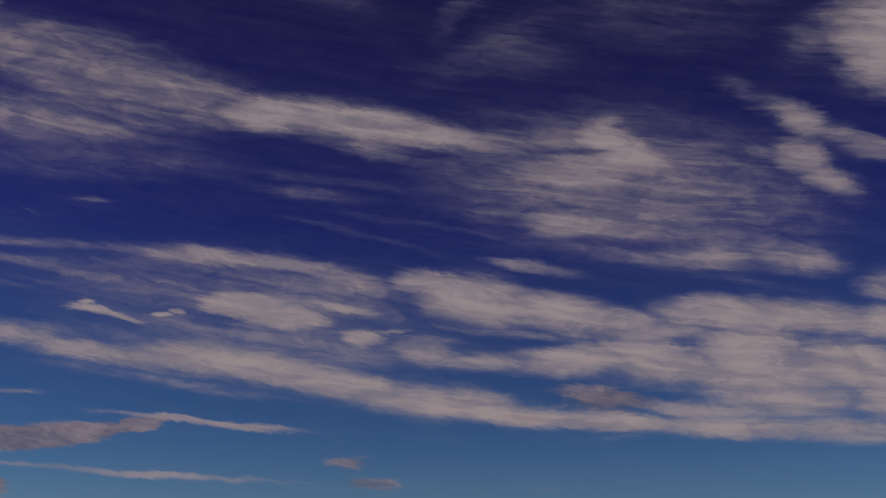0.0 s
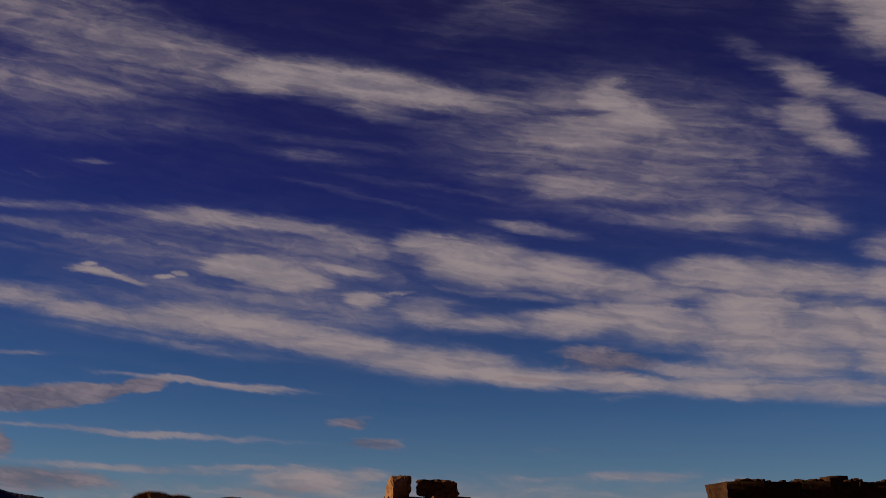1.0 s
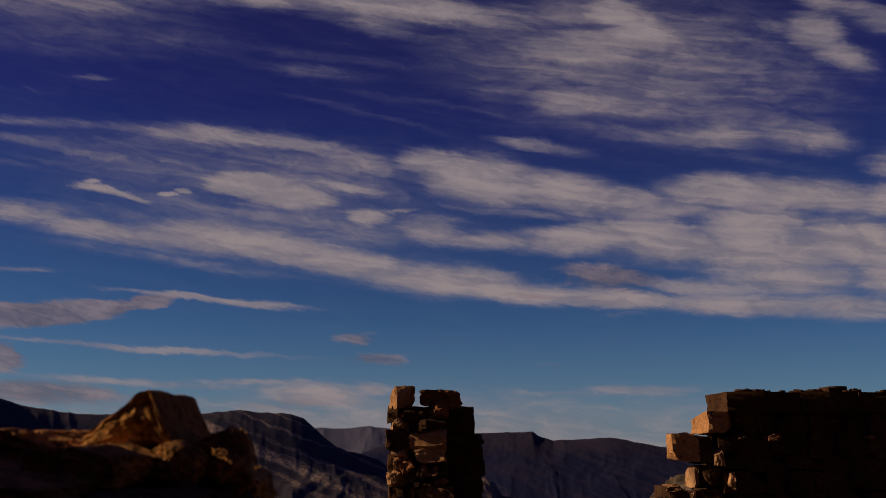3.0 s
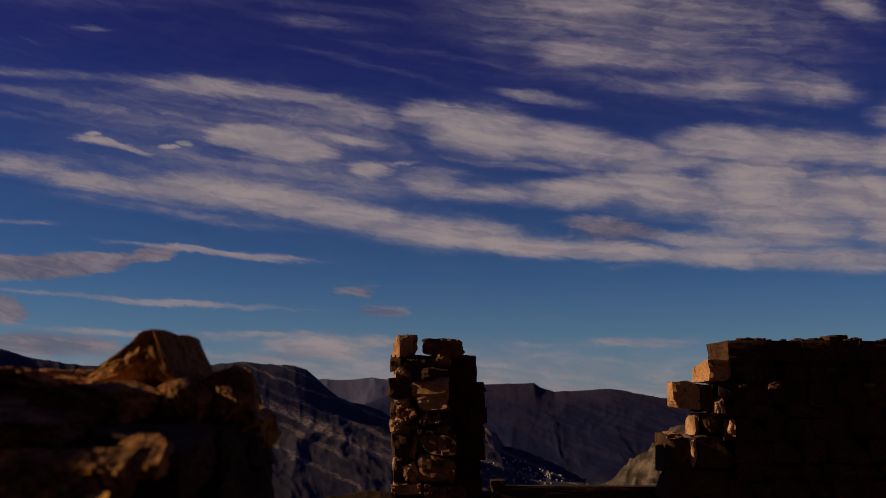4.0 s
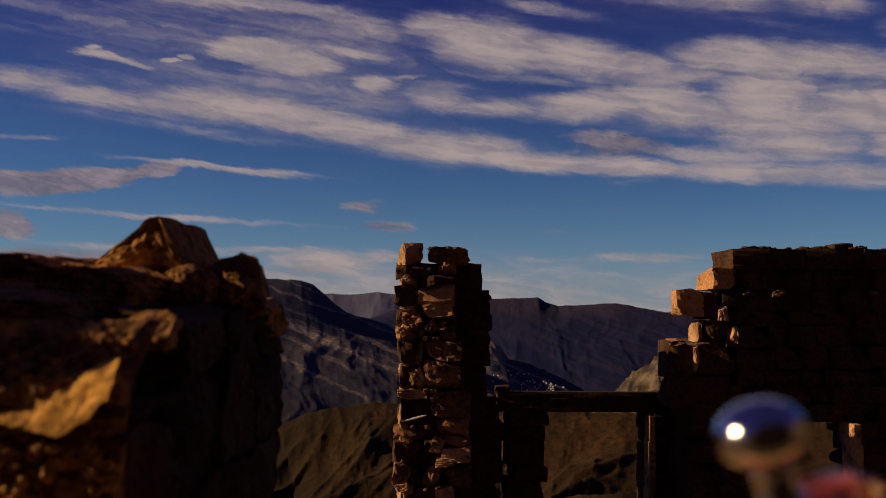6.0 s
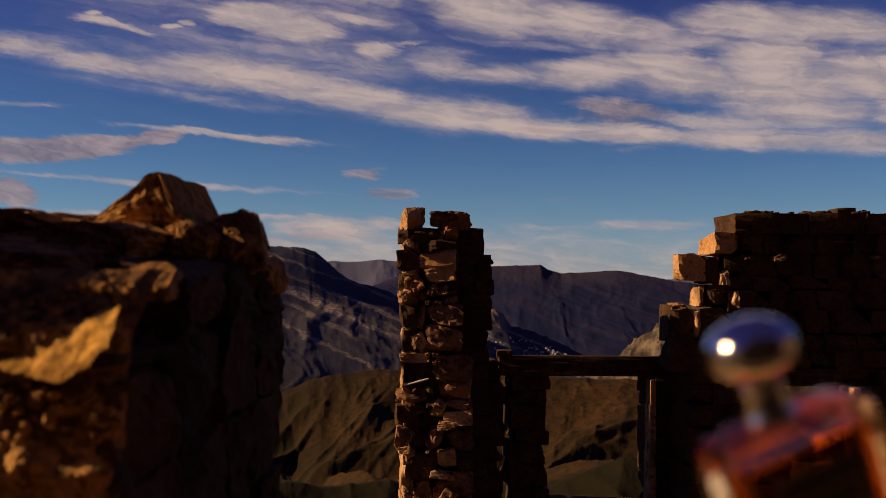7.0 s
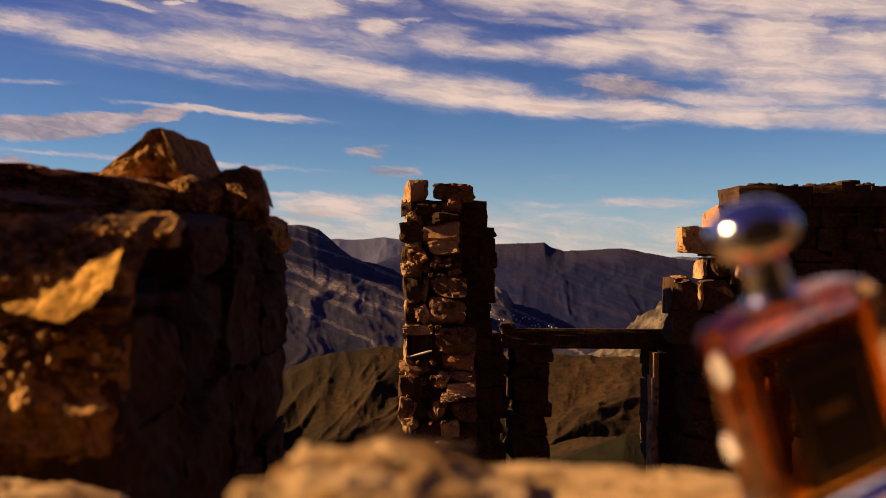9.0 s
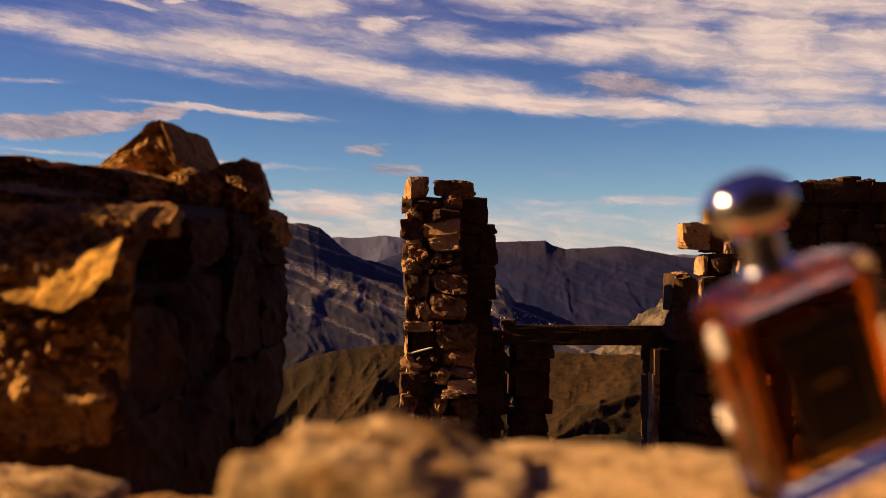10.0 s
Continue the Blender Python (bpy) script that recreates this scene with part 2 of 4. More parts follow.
grey_cover = range_node(wt, grey_rag, 0.2, 0.8, 0.0, 0.8)
cloud_tone = mix_node(wt, range_node(wt, grain, -0.4, 0.35, 0.0, 1.0), (0.31, 0.26, 0.275), (0.46, 0.365, 0.34))
height = range_node(wt, sep.outputs[2], 0.0, 0.55, 0.0, 1.0, "LINEAR")
ramp = wt.nodes.new("ShaderNodeValToRGB")
link(wt, height, ramp.inputs[0])
ramp.color_ramp.elements[0].color = (0.48, 0.81, 0.98, 1)
ramp.color_ramp.elements[1].color = (0.30, 0.14, 0.48, 1)
for at, tone in ((0.30, (0.40, 0.56, 0.82, 1)), (0.62, (0.27, 0.21, 0.68, 1))):
    ramp.color_ramp.elements.new(at).color = tone
SKY_STRENGTH = 0.058
clear = mix_node(wt, 1.0, sky.outputs[0], ramp.outputs[0], "MULTIPLY")
clear = mix_node(wt, 1.0, clear, (SKY_STRENGTH, SKY_STRENGTH, SKY_STRENGTH), "MULTIPLY")
haze = math_node(wt, "POWER", range_node(wt, sep.outputs[2], 0.0, 0.15, 1.0, 0.0, "LINEAR"), 1.7)
clear = mix_node(wt, math_node(wt, "MULTIPLY", haze, 0.42), clear, (0.28, 0.315, 0.37))
cloud_tone = mix_node(wt, range_node(wt, ragged, 0.1, 0.75, 0.0, 1.0), (0.235, 0.225, 0.335), cloud_tone)
cloudy = mix_node(wt, cover, clear, cloud_tone)
grey_tone = mix_node(wt, range_node(wt, grain, -0.3, 0.4, 0.0, 1.0), (0.16, 0.13, 0.16), (0.36, 0.27, 0.27))
cloudy = mix_node(wt, grey_cover, cloudy, grey_tone)
back = wt.nodes.new("ShaderNodeBackground")
link(wt, cloudy, back.inputs[0])
out = wt.nodes.new("ShaderNodeOutputWorld")
link(wt, back.outputs[0], out.inputs[0])

sun = new("sun", bpy.data.lights.new("sun", "SUN"))
sun.data.energy, sun.data.angle, sun.data.color = 5.0, radians(0.5), (1.0, 0.63, 0.31)
sun.matrix_world = look((0, 0, 30), Vector((0, 0, 30)) - SUN_TO)


# ---------------------------------------------------------------- materials
def material(name):
    m = bpy.data.materials.new(name)
    m.use_nodes = True
    tree = m.node_tree
    return m, tree, tree.nodes["Principled BSDF"]


def bump(tree, shader, height_socket, strength, distance):
    n = tree.nodes.new("ShaderNodeBump")
    n.inputs["Strength"].default_value, n.inputs["Distance"].default_value = strength, distance
    link(tree, height_socket, n.inputs["Height"])
    link(tree, n.outputs[0], shader.inputs["Normal"])


def stone_material(name, dark, light, rust, scale, relief, mottle=0.75, spotted=0.58):
    """Weathered sandstone: mottled, rusty in places, with pits and lichen."""
    m, t, s = material(name)
    geo = t.nodes.new("ShaderNodeNewGeometry")
    info = t.nodes.new("ShaderNodeObjectInfo")
    big = noise_node(t, geo.outputs["Position"], 5 * scale, 5, 0.6).outputs[0]
    small = noise_node(t, geo.outputs["Position"], 42 * scale, 6, 0.65).outputs[0]
    spots = noise_node(t, geo.outputs["Position"], 17 * scale, 3, 0.5, 0.6).outputs[0]
    base = mix_node(t, range_node(t, big, 0.35, 0.65, 0, 1), dark, light)
    base = mix_node(t, range_node(t, info.outputs["Random"], 0.45, 1.0, 0, 0.75), base, rust)
    base = mix_node(t, range_node(t, spots, spotted, spotted + 0.1, 0, 0.7), base, tuple(c * 0.38 for c in dark))
    base = mix_node(t, range_node(t, small, 0.3, 0.75, 0.0, mottle), base, tuple(c * 0.45 for c in dark))
    link(t, base, s.inputs["Base Color"])
    s.inputs["Roughness"].default_value = 0.92
    s.inputs["Specular IOR Level"].default_value = 0.15
    hgt = math_node(t, "ADD", math_node(t, "MULTIPLY", small, 0.7), math_node(t, "MULTIPLY", spots, 0.6))
    bump(t, s, hgt, 0.9, relief)
    return m


STONE = stone_material("weathered_stone", (0.10, 0.056, 0.032), (0.38, 0.215, 0.12), (0.44, 0.20, 0.085), 1.0, 0.006, 0.6, 0.54)
# Brighter copy of the weathered stone: sunlight is painted into its colour.
LIT_STONE = stone_material("lit_pale_stone", (0.18, 0.105, 0.06), (0.66, 0.42, 0.22), (0.64, 0.36, 0.16), 1.0, 0.004, 0.5)
GOLD_STONE = stone_material("golden_sandstone", (0.34, 0.18, 0.04), (0.82, 0.47, 0.11), (0.78, 0.42, 0.08), 3.0, 0.004, 0.4, 0.60)
NEAR_STONE = stone_material("lichen_stone", (0.34, 0.19, 0.07), (0.90, 0.66, 0.38), (0.84, 0.58, 0.29), 4.5, 0.008, 0.45, 0.52)
STUB_STONE = stone_material("ochre_stone", (0.19, 0.095, 0.036), (0.68, 0.38, 0.125), (0.66, 0.34, 0.085), 3.0, 0.006, 0.7, 0.5)
# Darker copy of the weathered stone: shade is painted into its colour.
SHADE_STONE = stone_material("shade_dark_stone", (0.045, 0.025, 0.015), (0.11, 0.062, 0.034), (0.10, 0.048, 0.02), 1.0, 0.006)
MORTAR = stone_material("old_mortar", (0.07, 0.045, 0.03), (0.14, 0.09, 0.055), (0.12, 0.07, 0.04), 4.0, 0.012)


def bed_layers(t, pos, tilt):
    """Space in which noise comes out as thin tilted layers."""
    n = t.nodes.new("ShaderNodeCombineXYZ")
    link(t, math_node(t, "MULTIPLY", pos.outputs[0], 0.004), n.inputs[0])
    link(t, math_node(t, "MULTIPLY", pos.outputs[1], 0.004), n.inputs[1])
    link(t, math_node(t, "MULTIPLY", tilt, 0.045), n.inputs[2])
    return n.outputs[0]


def ground_material():
    m, t, s = material("mountain_ground")
    geo = t.nodes.new("ShaderNodeNewGeometry")
    pos = t.nodes.new("ShaderNodeSeparateXYZ")
    link(t, geo.outputs["Position"], pos.inputs[0])
    nrm = t.nodes.new("ShaderNodeSeparateXYZ")
    link(t, geo.outputs["True Normal"], nrm.inputs[0])
    wide = noise_node(t, geo.outputs["Position"], 0.004, 6, 0.6).outputs[0]
    fine = noise_node(t, geo.outputs["Position"], 0.03, 7, 0.65).outputs[0]
    grass = mix_node(t, range_node(t, wide, 0.38, 0.62, 0, 1), (0.064, 0.035, 0.015), (0.024, 0.016, 0.008))
    grass = mix_node(t, range_node(t, fine, 0.5, 0.7, 0, 0.8), grass, (0.020, 0.018, 0.009))
    shrubs = noise_node(t, geo.outputs["Position"], 0.16, 4, 0.65).outputs[0]
    grass = mix_node(t, range_node(t, shrubs, 0.46, 0.64, 0, 0.75), grass, (0.016, 0.015, 0.007))
    # tilted beds of pale rock
    tilt = math_node(t, "ADD", pos.outputs[2], math_node(t, "MULTIPLY", pos.outputs[0], 0.40))
    tilt = math_node(t, "ADD", tilt, math_node(t, "MULTIPLY", fine, 22.0))
    tilt = math_node(t, "ADD", tilt, math_node(t, "MULTIPLY", wide, 34.0))
    bed_space = bed_layers(t, pos, tilt)
    leaf = noise_node(t, bed_space, 1.0, 6, 0.7, 0.3).outputs[0]
    broken = math_node(t, "MULTIPLY", range_node(t, shrubs, 0.40, 0.6, 0.25, 1.0), range_node(t, leaf, 0.38, 0.6, 0.1, 1.0))
    bands = None
    for level, half in ((-165, 15), (-132, 5), (-200, 6), (-95, 4), (-240, 4), (-62, 3)):
        band = range_node(t, math_node(t, "ABSOLUTE", math_node(t, "SUBTRACT", tilt, level)), half * 0.6, half, 1.0 if half > 10 else 0.6, 0.0)
        bands = band if bands is None else math_node(t, "MAXIMUM", bands, band)
    bands = math_node(t, "MULTIPLY", bands, broken)
    # Blue in the massif's base colour stands for air haze.
    hazed_rock = mix_node(t, range_node(t, fine, 0.4, 0.65, 0, 1), (0.034, 0.040, 0.080), (0.052, 0.053, 0.080))
    hazed_rock = mix_node(t, range_node(t, leaf, 0.55, 0.7, 0, 0.55), hazed_rock, (0.105, 0.098, 0.105))
    hazed_rock = mix_node(t, range_node(t, leaf, 0.45, 0.3, 0, 0.6), hazed_rock, (0.020, 0.024, 0.040))
    rock = mix_node(t, bands, hazed_rock, (0.40, 0.34, 0.30))
    # Distance haze is painted into the far wall as deep blue.
    hazed_wall = mix_node(t, range_node(t, leaf, 0.4, 0.62, 0, 1), (0.010, 0.016, 0.062), (0.024, 0.026, 0.068))
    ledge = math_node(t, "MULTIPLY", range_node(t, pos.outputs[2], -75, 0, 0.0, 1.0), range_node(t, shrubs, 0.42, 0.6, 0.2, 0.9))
    hazed_wall = mix_node(t, ledge, hazed_wall, (0.050, 0.044, 0.070))
    rock = mix_node(t, range_node(t, pos.outputs[1], 3050, 3400, 0.0, 1.0), rock, hazed_wall)
    # Farthest ridge: pale blue haze put into its base colour.
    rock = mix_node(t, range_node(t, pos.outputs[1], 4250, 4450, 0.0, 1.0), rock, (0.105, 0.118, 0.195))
    sideways = math_node(t, "DIVIDE", pos.outputs[0], math_node(t, "MAXIMUM", pos.outputs[1], 1.0))
    spur = math_node(t, "MULTIPLY", range_node(t, sideways, 0.15, 0.18, 0.0, 1.0), range_node(t, pos.outputs[1], 2000, 2250, 0.85, 0.0))
    rock = mix_node(t, spur, rock, mix_node(t, range_node(t, fine, 0.4, 0.62, 0, 1), (0.05, 0.042, 0.028), (0.19, 0.155, 0.11)))
    knoll = math_node(t, "MULTIPLY", range_node(t, sideways, 0.043, 0.052, 0.0, 1.0), range_node(t, sideways, 0.068, 0.078, 0.75, 0.0))
    knoll = math_node(t, "MULTIPLY", knoll, math_node(t, "MULTIPLY", range_node(t, pos.outputs[1], 2780, 2840, 0.0, 1.0), range_node(t, pos.outputs[1], 3000, 3050, 1.0, 0.0)))
    rock = mix_node(t, knoll, rock, (0.21, 0.175, 0.15))
    steep = range_node(t, math_node(t, "ADD", nrm.outputs[2], math_node(t, "MULTIPLY", fine, 0.25)), 1.0, 1.12, 1.0, 0.0)
    far = range_node(t, pos.outputs[1], 1300, 1900, 0.0, 1.0)
    bare = math_node(t, "MAXIMUM", math_node(t, "MULTIPLY", steep, far), range_node(t, pos.outputs[1], 1750, 2050, 0.0, 0.85))
    bare = math_node(t, "MAXIMUM", bare, range_node(t, pos.outputs[1], 2950, 3150, 0.0, 1.0))
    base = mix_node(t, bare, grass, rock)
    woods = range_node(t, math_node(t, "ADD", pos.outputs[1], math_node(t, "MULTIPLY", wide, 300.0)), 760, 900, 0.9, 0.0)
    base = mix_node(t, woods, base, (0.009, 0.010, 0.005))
    # Added slopes out of view are kept dark to bounce little sunlight.
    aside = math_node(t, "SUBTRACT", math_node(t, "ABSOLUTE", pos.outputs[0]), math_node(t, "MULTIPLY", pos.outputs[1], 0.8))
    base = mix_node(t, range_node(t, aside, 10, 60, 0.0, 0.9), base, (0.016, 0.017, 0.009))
    near = range_node(t, pos.outputs[1], 6.0, 14.0, 1.0, 0.0)
    base = mix_node(t, near, base, (0.07, 0.05, 0.032))
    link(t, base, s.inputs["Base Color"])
    s.inputs["Roughness"].default_value = 0.95
    s.inputs["Specular IOR Level"].default_value = 0.1
    bump(t, s, fine, 0.6, 5.0)
    return m


GROUND = ground_material()


def plain_material(name, colour, rough=0.6, metal=0.0, wear=0.25, scale=30.0):
    m, t, s = material(name)
    n = noise_node(t, None, scale, 4, 0.6).outputs[0]
    link(t, mix_node(t, range_node(t, n, 0.3, 0.7, 0, wear), colour, tuple(c * 0.5 for c in colour)), s.inputs["Base Color"])
    s.inputs["Roughness"].default_value, s.inputs["Metallic"].default_value = rough, metal
    return m


CHROME = plain_material("polished_chrome", (0.82, 0.82, 0.86), 0.09, 1.0, 0.05, 4.0)
PLASTER = plain_material("pale_house_wall", (0.58, 0.57, 0.57), 0.9)
ROOFING = plain_material("dull_roof", (0.20, 0.17, 0.16), 0.8)
SILVER = plain_material("silver_beads", (0.62, 0.58, 0.55), 0.34, 1.0, 0.05, 4.0)
GOLD = plain_material("gold_print", (0.75, 0.42, 0.12), 0.35, 1.0, 0.2, 400.0)
LABEL = plain_material("dark_label", (0.025, 0.012, 0.008), 0.4, 0.0, 0.3, 300.0)


def glass_material(name, colour, ior, rough=0.0):
    m, t, s = material(name)
    s.inputs["Base Color"].default_value = (*colour, 1)
    s.inputs["Transmission Weight"].default_value, s.inputs["IOR"].default_value = 1.0, ior
    s.inputs["Roughness"].default_value = rough
    return m


GLASS = glass_material("clear_glass", (0.97, 0.98, 1.0), 1.48)
LIQUID = glass_material("amber_perfume", (1.0, 0.27, 0.02), 1.36)
LIQUID.node_tree.nodes["Principled BSDF"].inputs["Transmission Weight"].default_value = 0.992


# ---------------------------------------------------------------- helpers for meshes
def mesh_object(name, bm, mat, smooth=False):
    me = bpy.data.meshes.new(name)
    bm.to_mesh(me)
    bm.free()
    me.materials.append(mat)
    if smooth:
        me.polygons.foreach_set("use_smooth", [True] * len(me.polygons))
    return me


def part(name, bm, mat, parent, label="", smooth=False):
    ob = new(name, mesh_object(name, bm, mat, smooth))
    ob.parent = parent
    if label:
        tagged(ob, label)
    return ob


def box_bm(x0, x1, y0, y1, z0, z1, bevel=0.0, segments=2):
    bm = bmesh.new()
    bmesh.ops.create_cube(bm, size=1)
    for v in bm.verts:
        v.co = Vector((x0 + (v.co.x + 0.5) * (x1 - x0), y0 + (v.co.y + 0.5) * (y1 - y0), z0 + (v.co.z + 0.5) * (z1 - z0)))
    if bevel:
        bmesh.ops.bevel(bm, geom=bm.edges[:], offset=bevel, segments=segments, profile=0.6, affect="EDGES")
    return bm


def unit_box(bm):
    lo = [min(v.co[i] for v in bm.verts) for i in range(3)]
    hi = [max(v.co[i] for v in bm.verts) for i in range(3)]
    for v in bm.verts:
        v.co = Vector([(v.co[i] - lo[i]) / (hi[i] - lo[i]) - 0.5 for i in range(3)])


def stone_bm(seed, cuts=3, rough=0.16, round_off=0.22, facets=5):
    """A unit stone: a cube that is worn at the corners, chipped by planes and pitted."""
    rnd = random.Random(seed)
    bm = bmesh.new()
    bmesh.ops.create_cube(bm, size=1)
    bmesh.ops.subdivide_edges(bm, edges=bm.edges[:], cuts=cuts, use_grid_fill=True)
    shift = Vector((rnd.uniform(0, 50), rnd.uniform(0, 50), rnd.uniform(0, 50)))
    planes = []
    for _ in range(facets):
        d = Vector((rnd.uniform(-1, 1), rnd.uniform(-1, 1), rnd.uniform(-1, 1))).normalized()
        planes.append((d, rnd.uniform(0.47, 0.62)))
    for v in bm.verts:
        p = v.co.copy()
        ball = p.normalized() * 0.62
        p = p.lerp(ball, round_off)
        for d, reach in planes:
            over = p.dot(d) - reach
            if over > 0:
                p -= d * over * 0.9
        p += noise.noise_vector(p * 1.7 + shift) * rough * 0.7
        p += noise.noise_vector(p * 5.0 + shift) * rough * 0.3
        if cuts > 6:
            p += noise.noise_vector(p * 13.0 + shift) * rough * 0.26
            p += noise.noise_vector(p * 30.0 + shift) * rough * 0.14
        v.co = p
    unit_box(bm)
    return bm


STONES = [mesh_object("stone", stone_bm(100 + i, 7, 0.17, 0.04, 9), STONE) for i in range(12)]
SHADED = [mesh_object("stone", stone_bm(150 + i, 4, 0.13, 0.06, 6), SHADE_STONE) for i in range(10)]
CORNERS = [mesh_object("stone", stone_bm(200 + i, 7, 0.10, 0.03, 4), LIT_STONE) for i in range(10)]
JAMBS = [mesh_object("stone", stone_bm(220 + i, 4, 0.03, 0.0, 1), LIT_STONE) for i in range(5)]
MIXED = STONES + SHADED[:6]
FLATS = [mesh_object("stone", stone_bm(250 + i, 4, 0.07, 0.06, 2), SHADE_STONE) for i in range(10)]
SLABS = [mesh_object("slab", stone_bm(270 + i, 7, 0.035, 0.02, 0), SHADE_STONE) for i in range(5)]
BLOCKS = [mesh_object("stone", stone_bm(350 + i, 9, 0.13, 0.05, 3), SHADE_STONE) for i in range(6)]
STUBS = [mesh_object("stone", stone_bm(300 + i, 9, 0.17, 0.15, 6), STUB_STONE) for i in range(8)]


def stone(parent, x0, x1, y0, y1, z0, z1, rnd, pool=STONES, turn=4.0, name="stone", yaw=0.0, out=0.0):
    """A stone of the pool, set into the given box."""
    ob = new(name, pool[rnd.randrange(len(pool))])
    ob.parent = parent
    m = pose((x0 + x1) / 2, (y0 + y1) / 2, (z0 + z1) / 2, rnd.uniform(-turn, turn), rnd.uniform(-turn, turn), rnd.uniform(-yaw, -0.5 * yaw) if yaw and rnd.random() < 0.6 else rnd.uniform(-turn, turn))
    flip = Matrix.Rotation(rnd.choice((0, math.pi)), 4, rnd.choice("XYZ"))
    ob.matrix_basis = m @ Matrix.Rotation(radians(out), 4, "Z") @ Matrix.Diagonal((x1 - x0, y1 - y0, z1 - z0, 1)) @ flip
    return ob


def masonry(parent, left, right, front, depth, z0, z1, seed, low=0.06, high=0.13, long=0.24, skip=None, uneven=0.03, pool=STONES, yaw=0.0, turn=4.0, out=0.0):
    """Courses of rough stones from z0 up to z1; left and right are numbers or functions of the height."""
    rnd = random.Random(seed)
    z = z0
    while z < z1 - 0.02:
        h = min(rnd.uniform(low, high), z1 - z)
        if z1 - z - h < low * 0.6:
            h = z1 - z
        a = left(z + h / 2) if callable(left) else left
        b = right(z + h / 2) if callable(right) else right
        x = a + rnd.uniform(-0.015, 0.015)
        while x < b - 0.01:
            w = rnd.uniform(0.45, 1.0) * long
            if b - x - w < 0.4 * long:
                w = b - x
            if not (skip and skip(x + w / 2, z + h / 2)):
                f = front + rnd.uniform(-uneven, uneven)
                stone(parent, x - 0.008, x + w + 0.008, f, f + depth, z - 0.007, z + h + 0.007, rnd, pool, turn, yaw=yaw, out=out)
            x += w
        z += h


def rounded_loop(half_x, half_y, corner, steps=6):
    pts = []
    for cx, cy, a0 in ((1, 1, 0), (-1, 1, 90), (-1, -1, 180), (1, -1, 270)):
        for i in range(steps + 1):
            a = radians(a0 + 90 * i / steps)
            pts.append((cx * (half_x - corner) + corner * math.cos(a), cy * (half_y - corner) + corner * math.sin(a)))
    return pts


def loft(rings, close=True):
    """A skin over rings of points; the ends are filled."""
    bm = bmesh.new()
    rows = [[bm.verts.new(p) for p in ring] for ring in rings]
    n = len(rows[0])
    for a, b in zip(rows, rows[1:]):
        for i in range(n):
            bm.faces.new((a[i], a[(i + 1) % n], b[(i + 1) % n], b[i]))
    if close:
        bm.faces.new(rows[0][::-1])
        bm.faces.new(rows[-1])
    return bm


def box_rings(levels, corner):
    return [[(x, y, z) for x, y in rounded_loop(hx, hy, min(corner, hx * 0.9, hy * 0.9))] for z, hx, hy in levels]


def turned(profile, steps=40):
    return loft([[(r * math.cos(2 * math.pi * i / steps), r * math.sin(2 * math.pi * i / steps), z) for i in range(steps)] for r, z in profile])


# ---------------------------------------------------------------- ground: one sheet from the ruin to the far ridges
def smooth_step(a, b, v):
    t = np.clip((v - a) / (b - a), 0, 1)
    return t * t * (3 - 2 * t)


def lattice(ix, iy, seed):
    n = (ix * 374761393 + iy * 668265263 + seed * 974634777) & 0x7FFFFFFF
    n = ((n ^ (n >> 13)) * 1274126177) & 0x7FFFFFFF
    return ((n ^ (n >> 16)) & 0xFFFF) / 32767.5 - 1


def value_noise(x, y, seed):
    ix, iy = np.floor(x).astype(np.int64), np.floor(y).astype(np.int64)
    fx, fy = x - ix, y - iy
    fx, fy = fx * fx * (3 - 2 * fx), fy * fy * (3 - 2 * fy)
    a, b = lattice(ix, iy, seed), lattice(ix + 1, iy, seed)
    c, d = lattice(ix, iy + 1, seed), lattice(ix + 1, iy + 1, seed)
    return (a * (1 - fx) + b * fx) * (1 - fy) + (c * (1 - fx) + d * fx) * fy


def ridged(x, y, seed, octaves=6):
    total, amp, gain = 0, 1.0, 1.0
    for i in range(octaves):
        n = 1 - np.abs(value_noise(x, y, seed + i))
        n = n * n * gain
        total, gain, amp = total + n * amp, np.clip(n * 1.6, 0, 1), amp * 0.5
        x, y = x * 2.03 + 7.1, y * 2.03 + 3.7
    return total


def ridge(u, r, crest, distance, front_slope, back_slope):
    """Height of a ridge whose crest stands at that distance; crest: slope of sight to it, by direction."""
    top = 1.3 + np.interp(u, [c[0] for c in crest], [c[1] for c in crest]) * distance
    fall = np.where(r < distance, (distance - r) * front_slope, (r - distance) * back_slope)
    return top - fall


